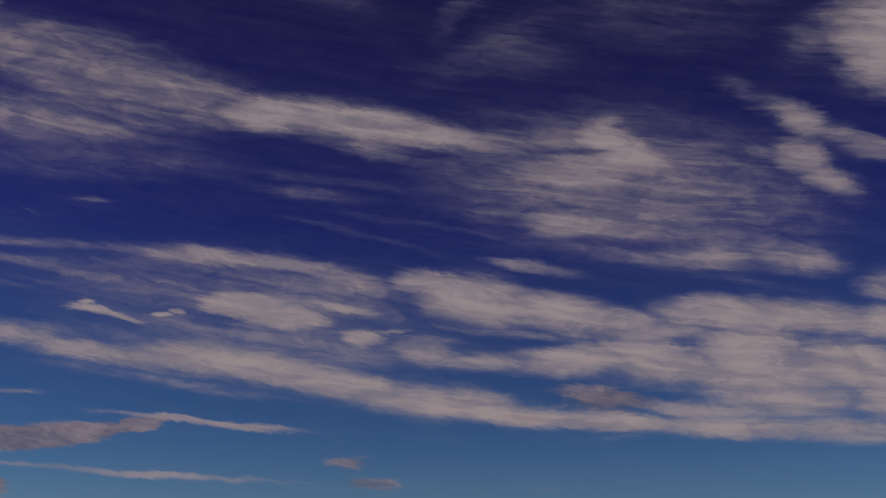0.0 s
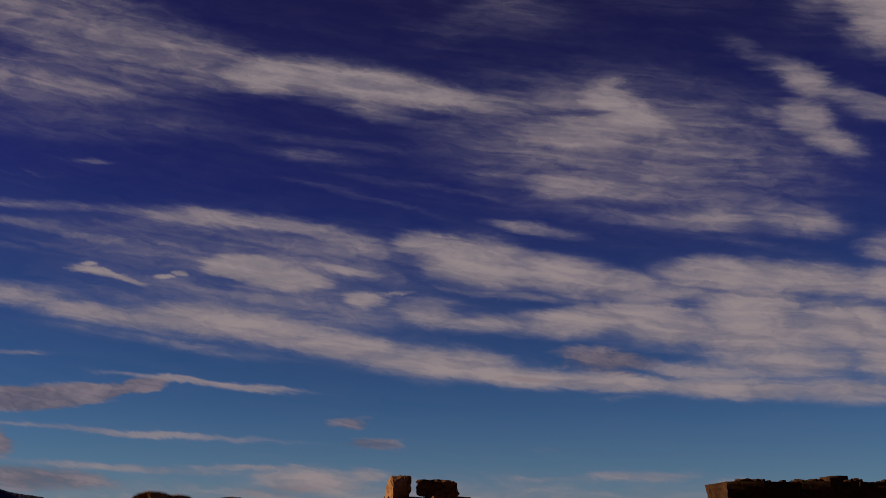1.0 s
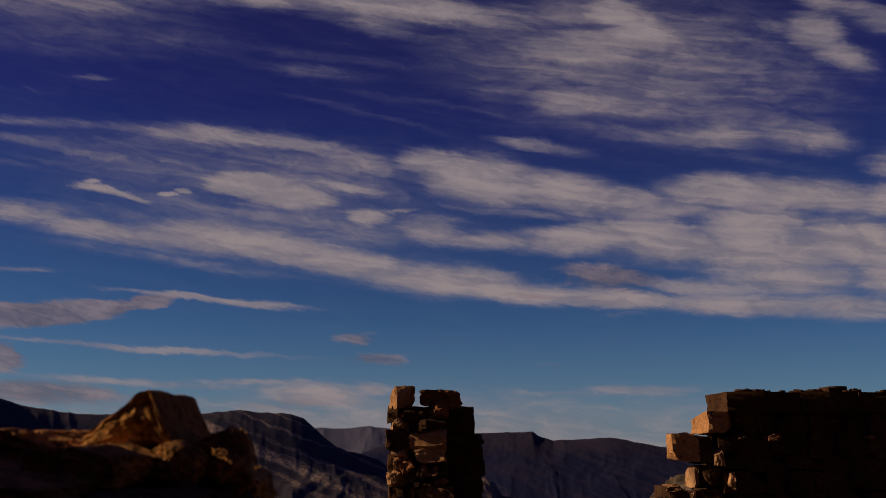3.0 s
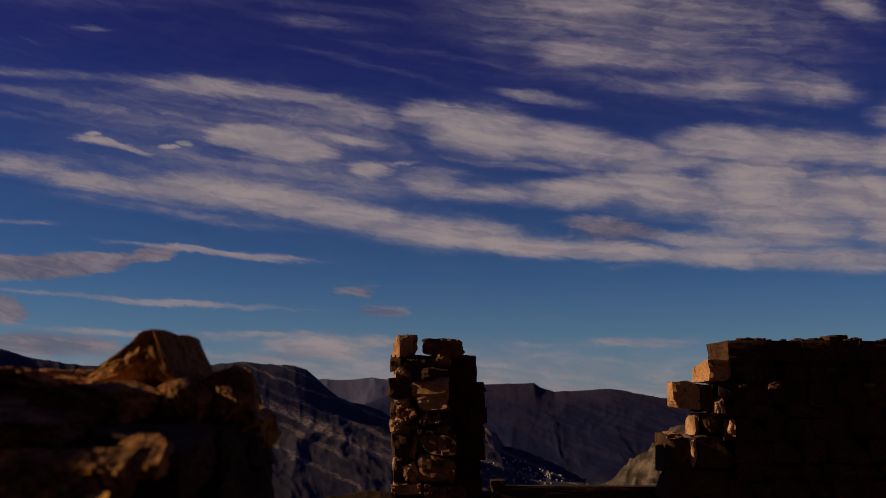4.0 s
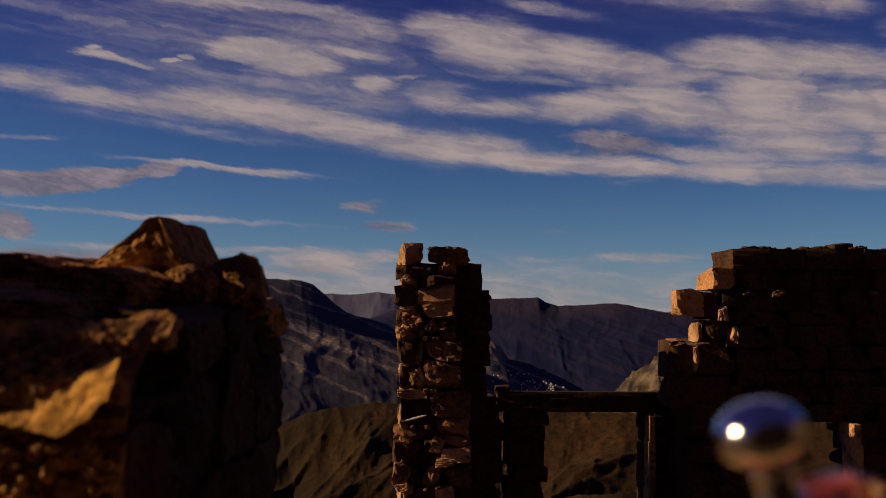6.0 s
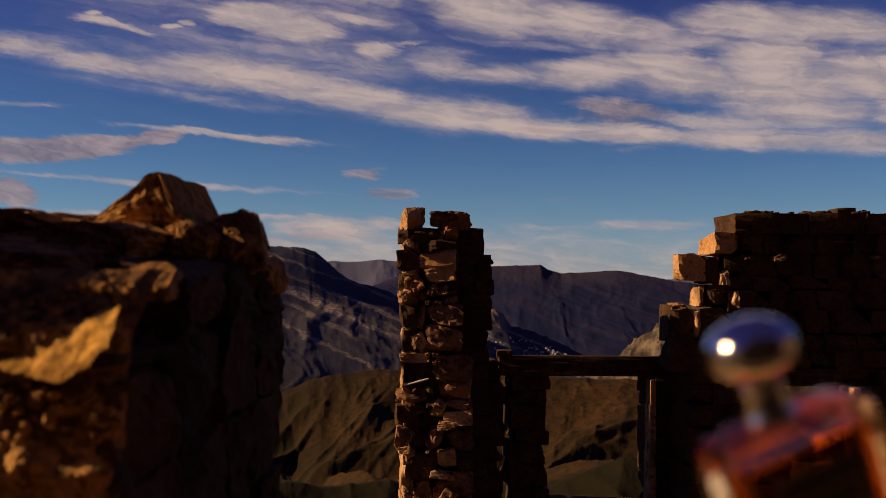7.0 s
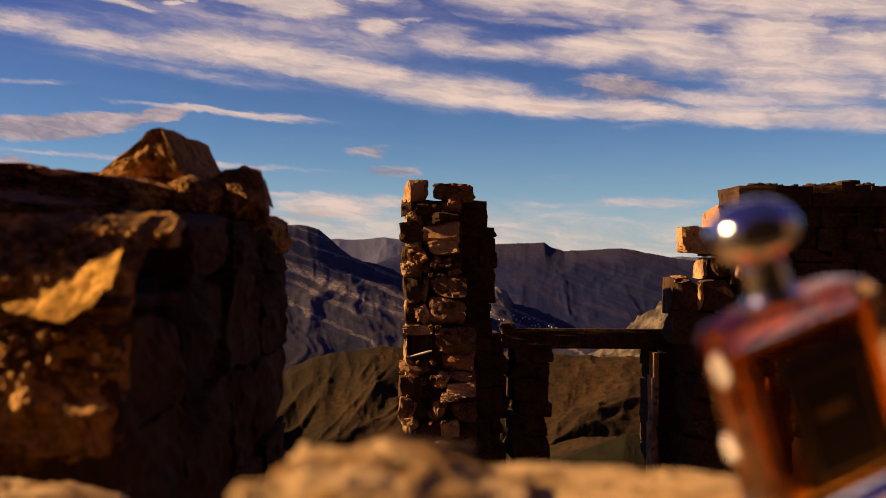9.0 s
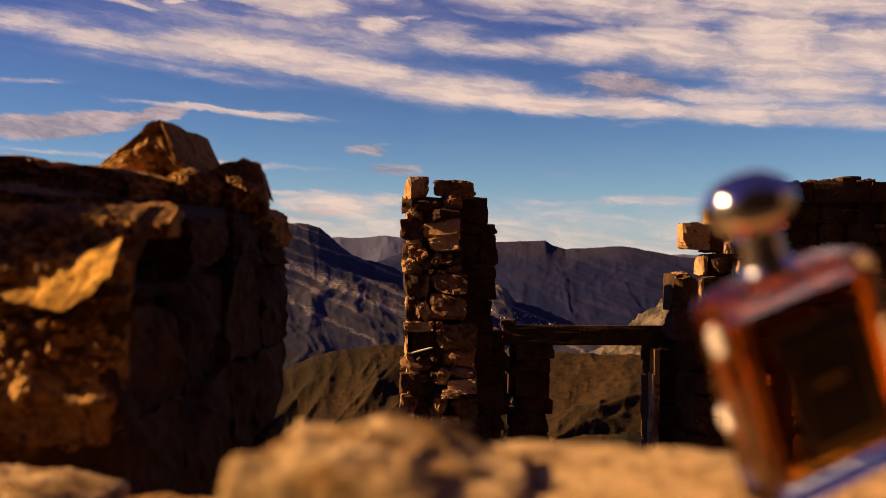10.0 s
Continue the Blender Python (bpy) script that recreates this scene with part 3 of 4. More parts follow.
def terrain_height(x, y):
    r = np.hypot(x, y) + 1e-6
    true_u = np.clip(np.where(y > 0.05, x / np.maximum(y, 0.05), np.sign(x) * 20), -3, 3)
    ahead = smooth_step(-0.2, 0.5, y / r)
    relief = ridged(x / 420, y / 420, 5)
    small = ridged(x / 130, y / 130, 25, 5)
    tiny = ridged(x / 45, y / 45, 45, 4)
    wander = value_noise(x / 330, y / 330, 91) + 0.5 * value_noise(x / 140, y / 140, 92)

    def form(crest, distance, front_slope, back_slope, gully, deep, seed, bend=0.03, keep=220, foot=None, soft=False, beds=0):
        away = smooth_step(0, keep, np.abs(r - distance))
        u = true_u + bend * wander * away
        h = ridge(u, r, crest, distance, front_slope, back_slope)
        if foot:
            low = smooth_step(5, 170, distance - r)
            h = h * (1 - low) + low * ridge(u, r, foot, distance, front_slope, back_slope)
        # spurs and gullies run down the slope, softer on grass
        side = true_u * distance + 0.5 * gully * wander
        g = ridged(side / gully + 0.45 * wander, r / (gully * 2.0) + 0.4 * value_noise(x / gully, y / gully, seed + 3), seed, 5)
        if soft:
            slant = side + 0.9 * (r - distance) * value_noise(x / 380, y / 380, seed + 5)
            g = ridged(slant / gully, r / (gully * 2.4) + 0.4 * wander, seed, 4) + 0.35 * (ridged(x / 190, y / 190, seed + 9, 3) - 1.0)
        fine = ridged(side / (gully * 0.34), r / (gully * 0.6), seed + 7, 4)
        h = h + (g - 1.05) * deep * (0.16 + 0.84 * away) + (fine - 1.0) * deep * (0.14 if soft else 0.36) + (tiny - 0.9) * 0.8
        if beds:
            # tilted beds of rock weather into ledges and small cliffs
            s = (h + 0.40 * x + 14 * wander) / beds
            step = np.floor(s) + smooth_step(0.55, 0.95, s - np.floor(s))
            h = h + (step - s) * beds * 0.4 * smooth_step(0, 60, np.abs(r - distance))
        return h

    site = -0.95 * smooth_step(0.5, 4.5, r) - 0.62 * np.clip(r - 7.7, 0, 250) + 4 * (small - 0.9) * smooth_step(20, 120, r)
    floor = -215 - 0.055 * r + relief * 22
    blend = smooth_step(200, 520, r)
    h = site * (1 - blend) + floor * blend
    forms = (
        # brown foothills, two folds
        form([(-3, -.10), (-.17, -.126), (-.14, -.113), (-.08, -.104), (-.03, -.103), (.12, -.108), (.22, -.110), (3, -.10)], 1000, 0.34, 0.30, 64, 10, 61, 0.03, 130, soft=True),
        form([(-3, -.2), (-.2, -.215), (-.12, -.225), (-.05, -.22), (.0, -.23), (.12, -.225), (.2, -.19), (3, -.15)], 640, 0.36, 0.2, 48, 8, 71, 0.04, 90, soft=True),
        # dark massif with pale beds
        form([(-3, .05), (-.46, .039), (-.42, .030), (-.37, .025), (-.27, .024), (-.2, .030), (-.168, .0275), (-.146, .0270), (-.133, .0225), (-.118, .0105),
              (-.10, -.005), (-.085, -.011), (-.069, -.0146), (-.052, -.020), (-.035, -.032), (.0, -.050), (.03, -.062), (.10, -.09), (3, -.2)], 2550, 0.34, 0.35, 120, 5, 81, 0.010, 220,
             [(-3, .05), (-.46, .01), (-.3, .004), (-.18, -.005), (-.10, -.015), (-.03, -.028), (.03, -.050), (.1, -.082), (3, -.2)]),
        # hill that carries the far village
        form([(-3, -.2), (-.05, -.066), (.03, -.048), (.058, -.037), (.070, -.041), (.078, -.055), (.10, -.061), (.13, -.072), (.16, -.088), (3, -.3)], 2950, 0.26, 0.4, 120, 12, 131, 0.02),
        # pale spur
        form([(-3, -.4), (.10, -.14), (.19, -.088), (.215, -.066), (.255, -.037), (.32, -.012), (3, .0)], 1900, 0.45, 0.30, 60, 20, 101, 0.02, beds=38),
        # long far wall
        form([(-3, .0), (-.10, -.022), (-.07, -.013), (-.045, -.003), (-.02, .002), (.05, .0078), (.075, .0088), (.11, .010), (.117, .0055), (.132, .001), (.157, .0025),
              (.193, .0045), (.223, -.0005), (.254, -.0065), (.28, -.009), (.5, -.004), (3, 0)], 4000, 0.45, 0.4, 150, 5, 111, 0.005, 120,
             [(-3, .0), (-.10, -.03), (-.06, -.02), (-.0, -.004), (.1, .001), (.2, -.003), (.28, -.01), (3, 0)]),
        form([(-3, .0), (-.14, .004), (-.122, .0118), (-.112, .0125), (-.09, .0126), (-.06, .0145), (-.045, .0132), (-.01, .004), (.03, -.004), (3, -.01)], 4780, 0.5, 0.2, 260, 10, 121, 0.01),
    )
    # unseen slopes added behind the ruin and, lower, beside it, block low sky
    turn = np.degrees(np.arctan2(x, y))
    rise = np.interp(turn, [-180, -125, -100, -60, -42, 42, 62, 180], [0.6, 0.5, 0.16, 0.16, 0, 0, 0.5, 0.6])
    slope = rise * np.clip(r - 9, 0, 700) + 6 * (small - 0.9) * smooth_step(15, 120, r)
    h = np.where(rise > 0, np.maximum(h, slope - (1 - smooth_step(0, 0.1, rise)) * 400), h)
    for f in forms:
        h = np.maximum(h, np.where(r > 420, f * ahead + (1 - ahead) * (-200 + relief * 60), -9999))
    return h


def build_ground():
    view = np.linspace(radians(-30), radians(30), 900)
    rest = np.linspace(radians(30), radians(330), 130)[1:-1]
    ang = np.concatenate([view, rest])
    rad = np.concatenate([np.geomspace(0.25, 420, 90)[:-1], np.linspace(420, 1300, 360)[:-1], np.linspace(1300, 4900, 330)])
    a, r = np.meshgrid(ang, rad)
    x, y = r * np.sin(a), r * np.cos(a)
    z = terrain_height(x, y)
    rows, cols = z.shape
    verts = np.stack([x, y, z], -1).reshape(-1, 3)
    i, j = np.meshgrid(np.arange(rows - 1), np.arange(cols), indexing="ij")
    k = (j + 1) % cols
    quads = np.stack([i * cols + j, i * cols + k, (i + 1) * cols + k, (i + 1) * cols + j], -1).reshape(-1, 4)[:, ::-1]
    me = bpy.data.meshes.new("ground")
    me.from_pydata(verts.tolist(), [], quads.tolist() + [list(range(cols))])
    me.materials.append(GROUND)
    me.polygons.foreach_set("use_smooth", [True] * len(me.polygons))
    me.update()
    return tagged(new("ground", me), "dry brown mountain slopes and rocky ridges above a deep valley", "ground", kind="structure")


build_ground()


# ---------------------------------------------------------------- the ruin
def thing(name, label, category, group="", kind=""):
    return tagged(new(name), label, category, group, kind)


GROUND_Z = -0.97


def build_pillar():
    p = thing("stone_pillar", "ragged standing pillar of rough rust-brown stones left from a ruined wall", "pillar")
    part("core", box_bm(-0.22, 0.13, 6.36, 6.95, GROUND_Z - 0.05, 1.60), MORTAR, p, "dark crumbling mortar core")
    part("core", box_bm(0.06, 0.30, 6.60, 7.0, GROUND_Z - 0.05, 1.50), MORTAR, p, "dark crumbling mortar core")
    rnd = random.Random(8)
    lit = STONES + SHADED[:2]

    # Pale corner stones paint a bright sunlit edge.
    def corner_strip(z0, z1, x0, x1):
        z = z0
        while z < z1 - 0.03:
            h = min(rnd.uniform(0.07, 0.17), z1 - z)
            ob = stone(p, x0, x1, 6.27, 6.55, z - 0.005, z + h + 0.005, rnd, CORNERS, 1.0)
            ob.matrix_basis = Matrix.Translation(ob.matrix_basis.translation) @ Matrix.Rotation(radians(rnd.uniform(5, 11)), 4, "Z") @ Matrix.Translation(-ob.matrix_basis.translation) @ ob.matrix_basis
            z += h

    def block(x0, x1, z0, z1, pool, proud=0.0, lean=0.0, turn=0.0, tip=0.0, name="stone"):
        """One stone of the front: its outline, how far it stands proud, its lean in the wall's plane and its turn."""
        ob = new(name, pool[rnd.randrange(len(pool))])
        ob.parent = p
        d = 0.22 if name == "stone" else 0.12
        size = Matrix.Diagonal((x1 - x0 + 0.02, d, z1 - z0 + 0.014, 1))
        flip = Matrix.Rotation(rnd.choice((0, math.pi)), 4, rnd.choice("XYZ"))
        y = 6.262 - proud + rnd.uniform(-0.012, 0.012)
        ob.matrix_basis = pose((x0 + x1) / 2, y + d / 2, (z0 + z1) / 2, -0.5 * tip + rnd.uniform(-3, 3), lean, 2 - 0.4 * turn + rnd.uniform(-3, 3)) @ size @ flip

    # Stone tones carry painted light: dark for shade, pale for sunlit.
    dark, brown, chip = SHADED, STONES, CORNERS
    corner_strip(0.74, 1.62, -0.268, -0.15)
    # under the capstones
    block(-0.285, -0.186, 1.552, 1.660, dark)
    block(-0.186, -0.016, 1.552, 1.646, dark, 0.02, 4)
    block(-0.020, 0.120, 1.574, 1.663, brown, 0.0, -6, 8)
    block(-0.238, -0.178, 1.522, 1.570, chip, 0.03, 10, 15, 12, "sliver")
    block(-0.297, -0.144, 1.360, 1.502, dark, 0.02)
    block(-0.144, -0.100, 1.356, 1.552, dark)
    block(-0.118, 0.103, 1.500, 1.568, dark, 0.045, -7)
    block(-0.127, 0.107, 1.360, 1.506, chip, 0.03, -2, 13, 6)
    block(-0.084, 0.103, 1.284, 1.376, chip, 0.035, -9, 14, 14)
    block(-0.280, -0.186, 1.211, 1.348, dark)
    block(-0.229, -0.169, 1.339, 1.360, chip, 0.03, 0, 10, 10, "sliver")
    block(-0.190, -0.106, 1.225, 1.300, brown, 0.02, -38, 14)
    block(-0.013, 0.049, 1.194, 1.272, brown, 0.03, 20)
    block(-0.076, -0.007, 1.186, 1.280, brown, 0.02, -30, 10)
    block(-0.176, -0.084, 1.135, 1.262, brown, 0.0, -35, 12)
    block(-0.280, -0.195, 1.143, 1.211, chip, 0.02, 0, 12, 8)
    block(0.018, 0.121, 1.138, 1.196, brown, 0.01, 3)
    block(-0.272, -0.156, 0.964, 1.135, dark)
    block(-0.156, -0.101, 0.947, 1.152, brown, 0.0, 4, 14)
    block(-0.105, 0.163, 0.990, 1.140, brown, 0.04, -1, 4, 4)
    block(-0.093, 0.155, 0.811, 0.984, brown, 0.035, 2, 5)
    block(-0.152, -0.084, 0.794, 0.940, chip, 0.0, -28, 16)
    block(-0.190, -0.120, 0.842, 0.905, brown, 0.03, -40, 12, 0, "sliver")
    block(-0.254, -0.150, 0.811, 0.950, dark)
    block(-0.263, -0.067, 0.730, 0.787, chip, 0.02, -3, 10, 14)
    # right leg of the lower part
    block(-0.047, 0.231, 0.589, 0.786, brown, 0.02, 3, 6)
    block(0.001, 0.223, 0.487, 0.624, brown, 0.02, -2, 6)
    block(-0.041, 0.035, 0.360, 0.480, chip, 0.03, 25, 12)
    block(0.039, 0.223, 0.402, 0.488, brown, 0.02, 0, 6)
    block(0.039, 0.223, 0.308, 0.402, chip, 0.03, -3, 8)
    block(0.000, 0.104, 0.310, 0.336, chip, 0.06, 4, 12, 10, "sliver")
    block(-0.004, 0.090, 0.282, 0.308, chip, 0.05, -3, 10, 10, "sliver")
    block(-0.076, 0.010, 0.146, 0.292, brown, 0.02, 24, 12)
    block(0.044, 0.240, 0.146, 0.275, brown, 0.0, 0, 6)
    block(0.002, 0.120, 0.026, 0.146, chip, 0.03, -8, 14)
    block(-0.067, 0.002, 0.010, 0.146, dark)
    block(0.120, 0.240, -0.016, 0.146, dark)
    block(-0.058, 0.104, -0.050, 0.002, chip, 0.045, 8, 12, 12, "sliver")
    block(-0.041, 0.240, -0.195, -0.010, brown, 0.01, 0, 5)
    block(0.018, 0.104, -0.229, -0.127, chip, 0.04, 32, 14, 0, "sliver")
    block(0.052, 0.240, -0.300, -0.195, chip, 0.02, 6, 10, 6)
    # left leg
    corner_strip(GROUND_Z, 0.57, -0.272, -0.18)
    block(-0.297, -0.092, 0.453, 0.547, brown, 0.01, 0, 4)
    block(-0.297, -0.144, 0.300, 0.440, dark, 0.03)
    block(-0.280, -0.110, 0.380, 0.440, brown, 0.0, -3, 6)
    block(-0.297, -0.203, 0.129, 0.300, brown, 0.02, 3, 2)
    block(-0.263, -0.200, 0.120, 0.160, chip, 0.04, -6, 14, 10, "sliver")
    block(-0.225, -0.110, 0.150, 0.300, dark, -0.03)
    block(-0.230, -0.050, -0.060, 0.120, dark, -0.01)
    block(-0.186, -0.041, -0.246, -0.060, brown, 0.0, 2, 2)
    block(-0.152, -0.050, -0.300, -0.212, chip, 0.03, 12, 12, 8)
    masonry(p, -0.255, -0.06, 6.250, 0.25, GROUND_Z, -0.28, 12, 0.07, 0.15, 0.16, uneven=0.03, pool=MIXED, yaw=12, turn=6)
    masonry(p, -0.045, 0.22, 6.245, 0.28, GROUND_Z, -0.28, 13, 0.07, 0.17, 0.25, uneven=0.035, pool=lit, yaw=12, turn=6)
    # Dark stone paints the recess's shade; pale sliver its lit edge.
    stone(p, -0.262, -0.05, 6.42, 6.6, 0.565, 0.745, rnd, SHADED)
    stone(p, -0.273, -0.245, 6.26, 6.6, 0.56, 0.75, rnd, CORNERS, 1)
    # crumbs on the ledges
    for i in range(36):
        z = rnd.choice((0.79, 0.74, 1.14, 1.21, 0.44, 0.30, 0.14, -0.01, -0.2, 0.55))
        x, d = rnd.uniform(-0.25, 0.1), rnd.uniform(0.012, 0.026)
        stone(p, x - d, x + d, 6.225, 6.29, z - d * 0.6, z + d * 0.8, rnd, MIXED, 30, "sliver")
    # set-back right part, its shade put in by dark stones
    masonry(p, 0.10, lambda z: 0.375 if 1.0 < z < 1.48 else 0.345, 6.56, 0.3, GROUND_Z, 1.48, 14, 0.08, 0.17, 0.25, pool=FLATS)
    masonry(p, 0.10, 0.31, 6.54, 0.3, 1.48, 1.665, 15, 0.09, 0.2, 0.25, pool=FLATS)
    # left side, in the pale copy that brightens sunlit faces
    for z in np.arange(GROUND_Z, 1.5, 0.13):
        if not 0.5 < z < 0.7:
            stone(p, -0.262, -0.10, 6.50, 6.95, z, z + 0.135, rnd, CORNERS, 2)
    # capstones
    for x in (-0.27, -0.15, -0.03):
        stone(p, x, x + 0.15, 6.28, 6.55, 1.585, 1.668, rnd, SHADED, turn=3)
    stone(p, -0.272, -0.118, 6.28, 6.40, 1.640, 1.806, rnd, CORNERS, turn=2, out=34)
    stone(p, -0.075, 0.228, 6.28, 6.58, 1.648, 1.772, rnd, turn=3)
    return p


build_pillar()
stick = new("stick", mesh_object("stick", turned([(0.0015, 0), (0.006, 0.004), (0.0065, 0.07), (0.008, 0.075), (0.0075, 0.15), (0.004, 0.172)], 9), PLASTER))
stick.matrix_basis = pose(-0.235, 6.27, 0.583, 0, 74, -12)
tagged(stick, "short pale weathered stick lying on a pillar ledge", "stick")


def build_window_wall():
    w = thing("wall_middle", "low broken wall of shade-darkened rough stones around a square window opening", "wall", kind="structure")
    rnd = random.Random(21)
    y = 7.0
    part("core", box_bm(0.30, 0.43, y + 0.02, y + 0.3, GROUND_Z - 0.05, 0.5), MORTAR, w)
    part("core", box_bm(0.58, 0.76, y + 0.1, y + 0.4, GROUND_Z - 0.05, 0.42), MORTAR, w)
    part("core", box_bm(1.69, 1.88, y + 0.1, y + 0.42, GROUND_Z - 0.05, 0.52), MORTAR, w)
    # Dark stone copy puts the wall's shade into its colour.
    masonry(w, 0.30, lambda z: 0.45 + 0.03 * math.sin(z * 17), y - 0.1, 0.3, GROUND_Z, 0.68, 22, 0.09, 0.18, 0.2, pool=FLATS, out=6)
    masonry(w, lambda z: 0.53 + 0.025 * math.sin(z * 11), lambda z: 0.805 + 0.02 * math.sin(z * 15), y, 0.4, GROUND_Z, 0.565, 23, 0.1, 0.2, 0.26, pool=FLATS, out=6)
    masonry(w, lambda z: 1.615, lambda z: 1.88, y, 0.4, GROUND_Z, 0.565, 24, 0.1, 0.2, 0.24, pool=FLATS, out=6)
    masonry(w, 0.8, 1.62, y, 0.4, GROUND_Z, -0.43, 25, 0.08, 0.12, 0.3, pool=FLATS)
    lintel = new("lintel", mesh_object("lintel", stone_bm(77, 10, 0.025, 0.03, 1), SHADE_STONE))
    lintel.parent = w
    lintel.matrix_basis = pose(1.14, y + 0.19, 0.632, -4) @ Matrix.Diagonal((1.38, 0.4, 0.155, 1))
    stone(w, 0.44, 0.56, y, y + 0.2, 0.70, 0.76, rnd, FLATS)
    # Thin pale stones set proud stand in for the jamb's sunlit strip.
    masonry(w, 1.600, 1.625, y - 0.085, 0.2, -0.43, 0.54, 26, 0.14, 0.26, 0.12, pool=JAMBS, uneven=0.004, turn=0.6, out=1)
    return w


build_window_wall()


def build_right_wall():
    w = thing("wall_right", "tall ruined wall of shaded dark stones with a stepped broken end", "wall", kind="structure")
    y = 6.5
    rnd = random.Random(31)
    part("core", box_bm(1.95, 2.42, y + 0.1, y + 0.42, GROUND_Z - 0.05, 1.1), MORTAR, w)
    part("core", box_bm(3.02, 6.2, y + 0.1, y + 0.42, GROUND_Z - 0.05, 1.62), MORTAR, w)
    part("core", box_bm(2.12, 6.2, y + 0.1, y + 0.42, 0.66, 1.62), MORTAR, w)
    edge = lambda z: 1.76 if z < 0.86 else (2.12 if z < 1.08 else (2.02 if z < 1.31 else (2.10 if z < 1.5 else (2.12 if z < 1.62 else 2.16))))
    # Front courses in the dark copy; their shade is in the colour.
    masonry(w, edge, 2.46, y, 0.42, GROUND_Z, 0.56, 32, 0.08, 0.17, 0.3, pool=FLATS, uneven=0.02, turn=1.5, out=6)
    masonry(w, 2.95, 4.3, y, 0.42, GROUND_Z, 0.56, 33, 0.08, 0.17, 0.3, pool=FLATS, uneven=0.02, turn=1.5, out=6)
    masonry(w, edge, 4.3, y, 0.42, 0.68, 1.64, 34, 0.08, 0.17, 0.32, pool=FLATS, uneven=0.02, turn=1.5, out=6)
    lintel = new("lintel", mesh_object("lintel", stone_bm(78, 10, 0.05, 0.03, 2), SHADE_STONE))
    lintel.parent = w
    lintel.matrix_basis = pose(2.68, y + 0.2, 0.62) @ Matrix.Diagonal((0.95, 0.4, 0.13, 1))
    # Proud pale stones, added to show a sunlit strip along the opening.
    z = -0.44
    while z < 0.5:
        h = min(rnd.uniform(0.16, 0.3), 0.56 - z)
        x = 2.885 - 0.05 * (z - 0.3)
        stone(w, x, x + 0.05, y - 0.13, y + 0.1, z, z + h + 0.004, rnd, JAMBS, turn=0.6, out=1)
        z += h
    masonry(w, edge, 2.28, y, 0.42, 0.56, 0.68, 35, 0.1, 0.14, 0.3, pool=FLATS, uneven=0.02, turn=1.5, out=6)
    masonry(w, 3.10, 4.3, y, 0.42, 0.56, 0.68, 36, 0.1, 0.14, 0.3, pool=FLATS, uneven=0.02, turn=1.5, out=6)
    # stepped end: pale and dark copies paint its lit and shaded parts
    stone(w, 1.922, 2.145, y - 0.03, y + 0.3, 1.479, 1.644, rnd, CORNERS, turn=5, out=1)
    stone(w, 1.683, 1.899, y - 0.02, y + 0.2, 1.299, 1.503, rnd, CORNERS, turn=2, out=1)
    stone(w, 1.853, 1.989, y - 0.0, y + 0.25, 1.283, 1.473, rnd, FLATS, turn=6, out=1)
    stone(w, 1.976, 2.049, y - 0.05, y + 0.2, 1.267, 1.387, rnd, CORNERS, turn=4, out=1)
    stone(w, 2.025, 2.223, y - 0.03, y + 0.3, 1.379, 1.493, rnd, FLATS, turn=7, out=1)
    stone(w, 1.839, 1.889, y - 0.0, y + 0.24, 1.112, 1.271, rnd, CORNERS, turn=4, out=1)
    stone(w, 1.877, 2.055, y - 0.02, y + 0.3, 1.112, 1.279, rnd, BLOCKS, turn=5, out=1)
    stone(w, 2.064, 2.117, y - 0.05, y + 0.15, 1.100, 1.235, rnd, CORNERS, turn=5, out=1)
    stone(w, 1.629, 1.799, y - 0.0, y + 0.32, 0.856, 1.136, rnd, FLATS, turn=2, out=1)
    stone(w, 1.645, 1.760, y - 0.02, y + 0.2, 1.088, 1.144, rnd, STONES, turn=4, out=1)
    stone(w, 1.805, 1.848, y - 0.03, y + 0.16, 0.890, 1.100, rnd, CORNERS, turn=3, out=1)
    stone(w, 1.845, 2.109, y - 0.02, y + 0.3, 0.886, 1.108, rnd, FLATS, turn=3, out=1)
    stone(w, 1.624, 2.093, y - 0.0, y + 0.34, 0.649, 0.886, rnd, FLATS, turn=2, out=1)
    stone(w, 2.347, 2.476, y - 0.05, y + 0.1, 1.439, 1.503, rnd, STONES, turn=6, out=1)
    stone(w, 2.135, 2.215, y - 0.05, y + 0.1, 1.453, 1.479, rnd, STONES, turn=6, out=1)
    stone(w, 2.807, 2.862, y - 0.05, y + 0.1, 1.576, 1.594, rnd, STONES, turn=4, out=1)
    stone(w, 2.907, 2.955, y - 0.05, y + 0.1, 1.576, 1.592, rnd, STONES, turn=4, out=1)
    stone(w, 3.064, 3.124, y - 0.05, y + 0.1, 1.461, 1.491, rnd, STONES, turn=4, out=1)
    # long slabs on top, shade painted into their dark stone
    x = 2.075
    for i in range(7):
        l = rnd.uniform(0.35, 0.62)
        stone(w, x, x + l, y - 0.05, y + 0.45, 1.638, 1.782 + rnd.uniform(-0.008, 0.008), rnd, SLABS, turn=0.4, name="slab")
        x += l - 0.01
    stone(w, 2.83, 2.99, y, y + 0.2, 1.77, 1.83, rnd, SHADED, turn=1.5)
    stone(w, 3.0, 3.07, y, y + 0.1, 1.77, 1.815, rnd)
    for i in range(60):
        x, d = rnd.uniform(2.1, 4.2), rnd.choice((0.012, 0.018, 0.03))
        stone(w, x - d, x + d, y - 0.03, y + 0.05, 1.772, 1.776 + d * 0.9, rnd, SHADED, 8, "chip")
    return w


build_right_wall()


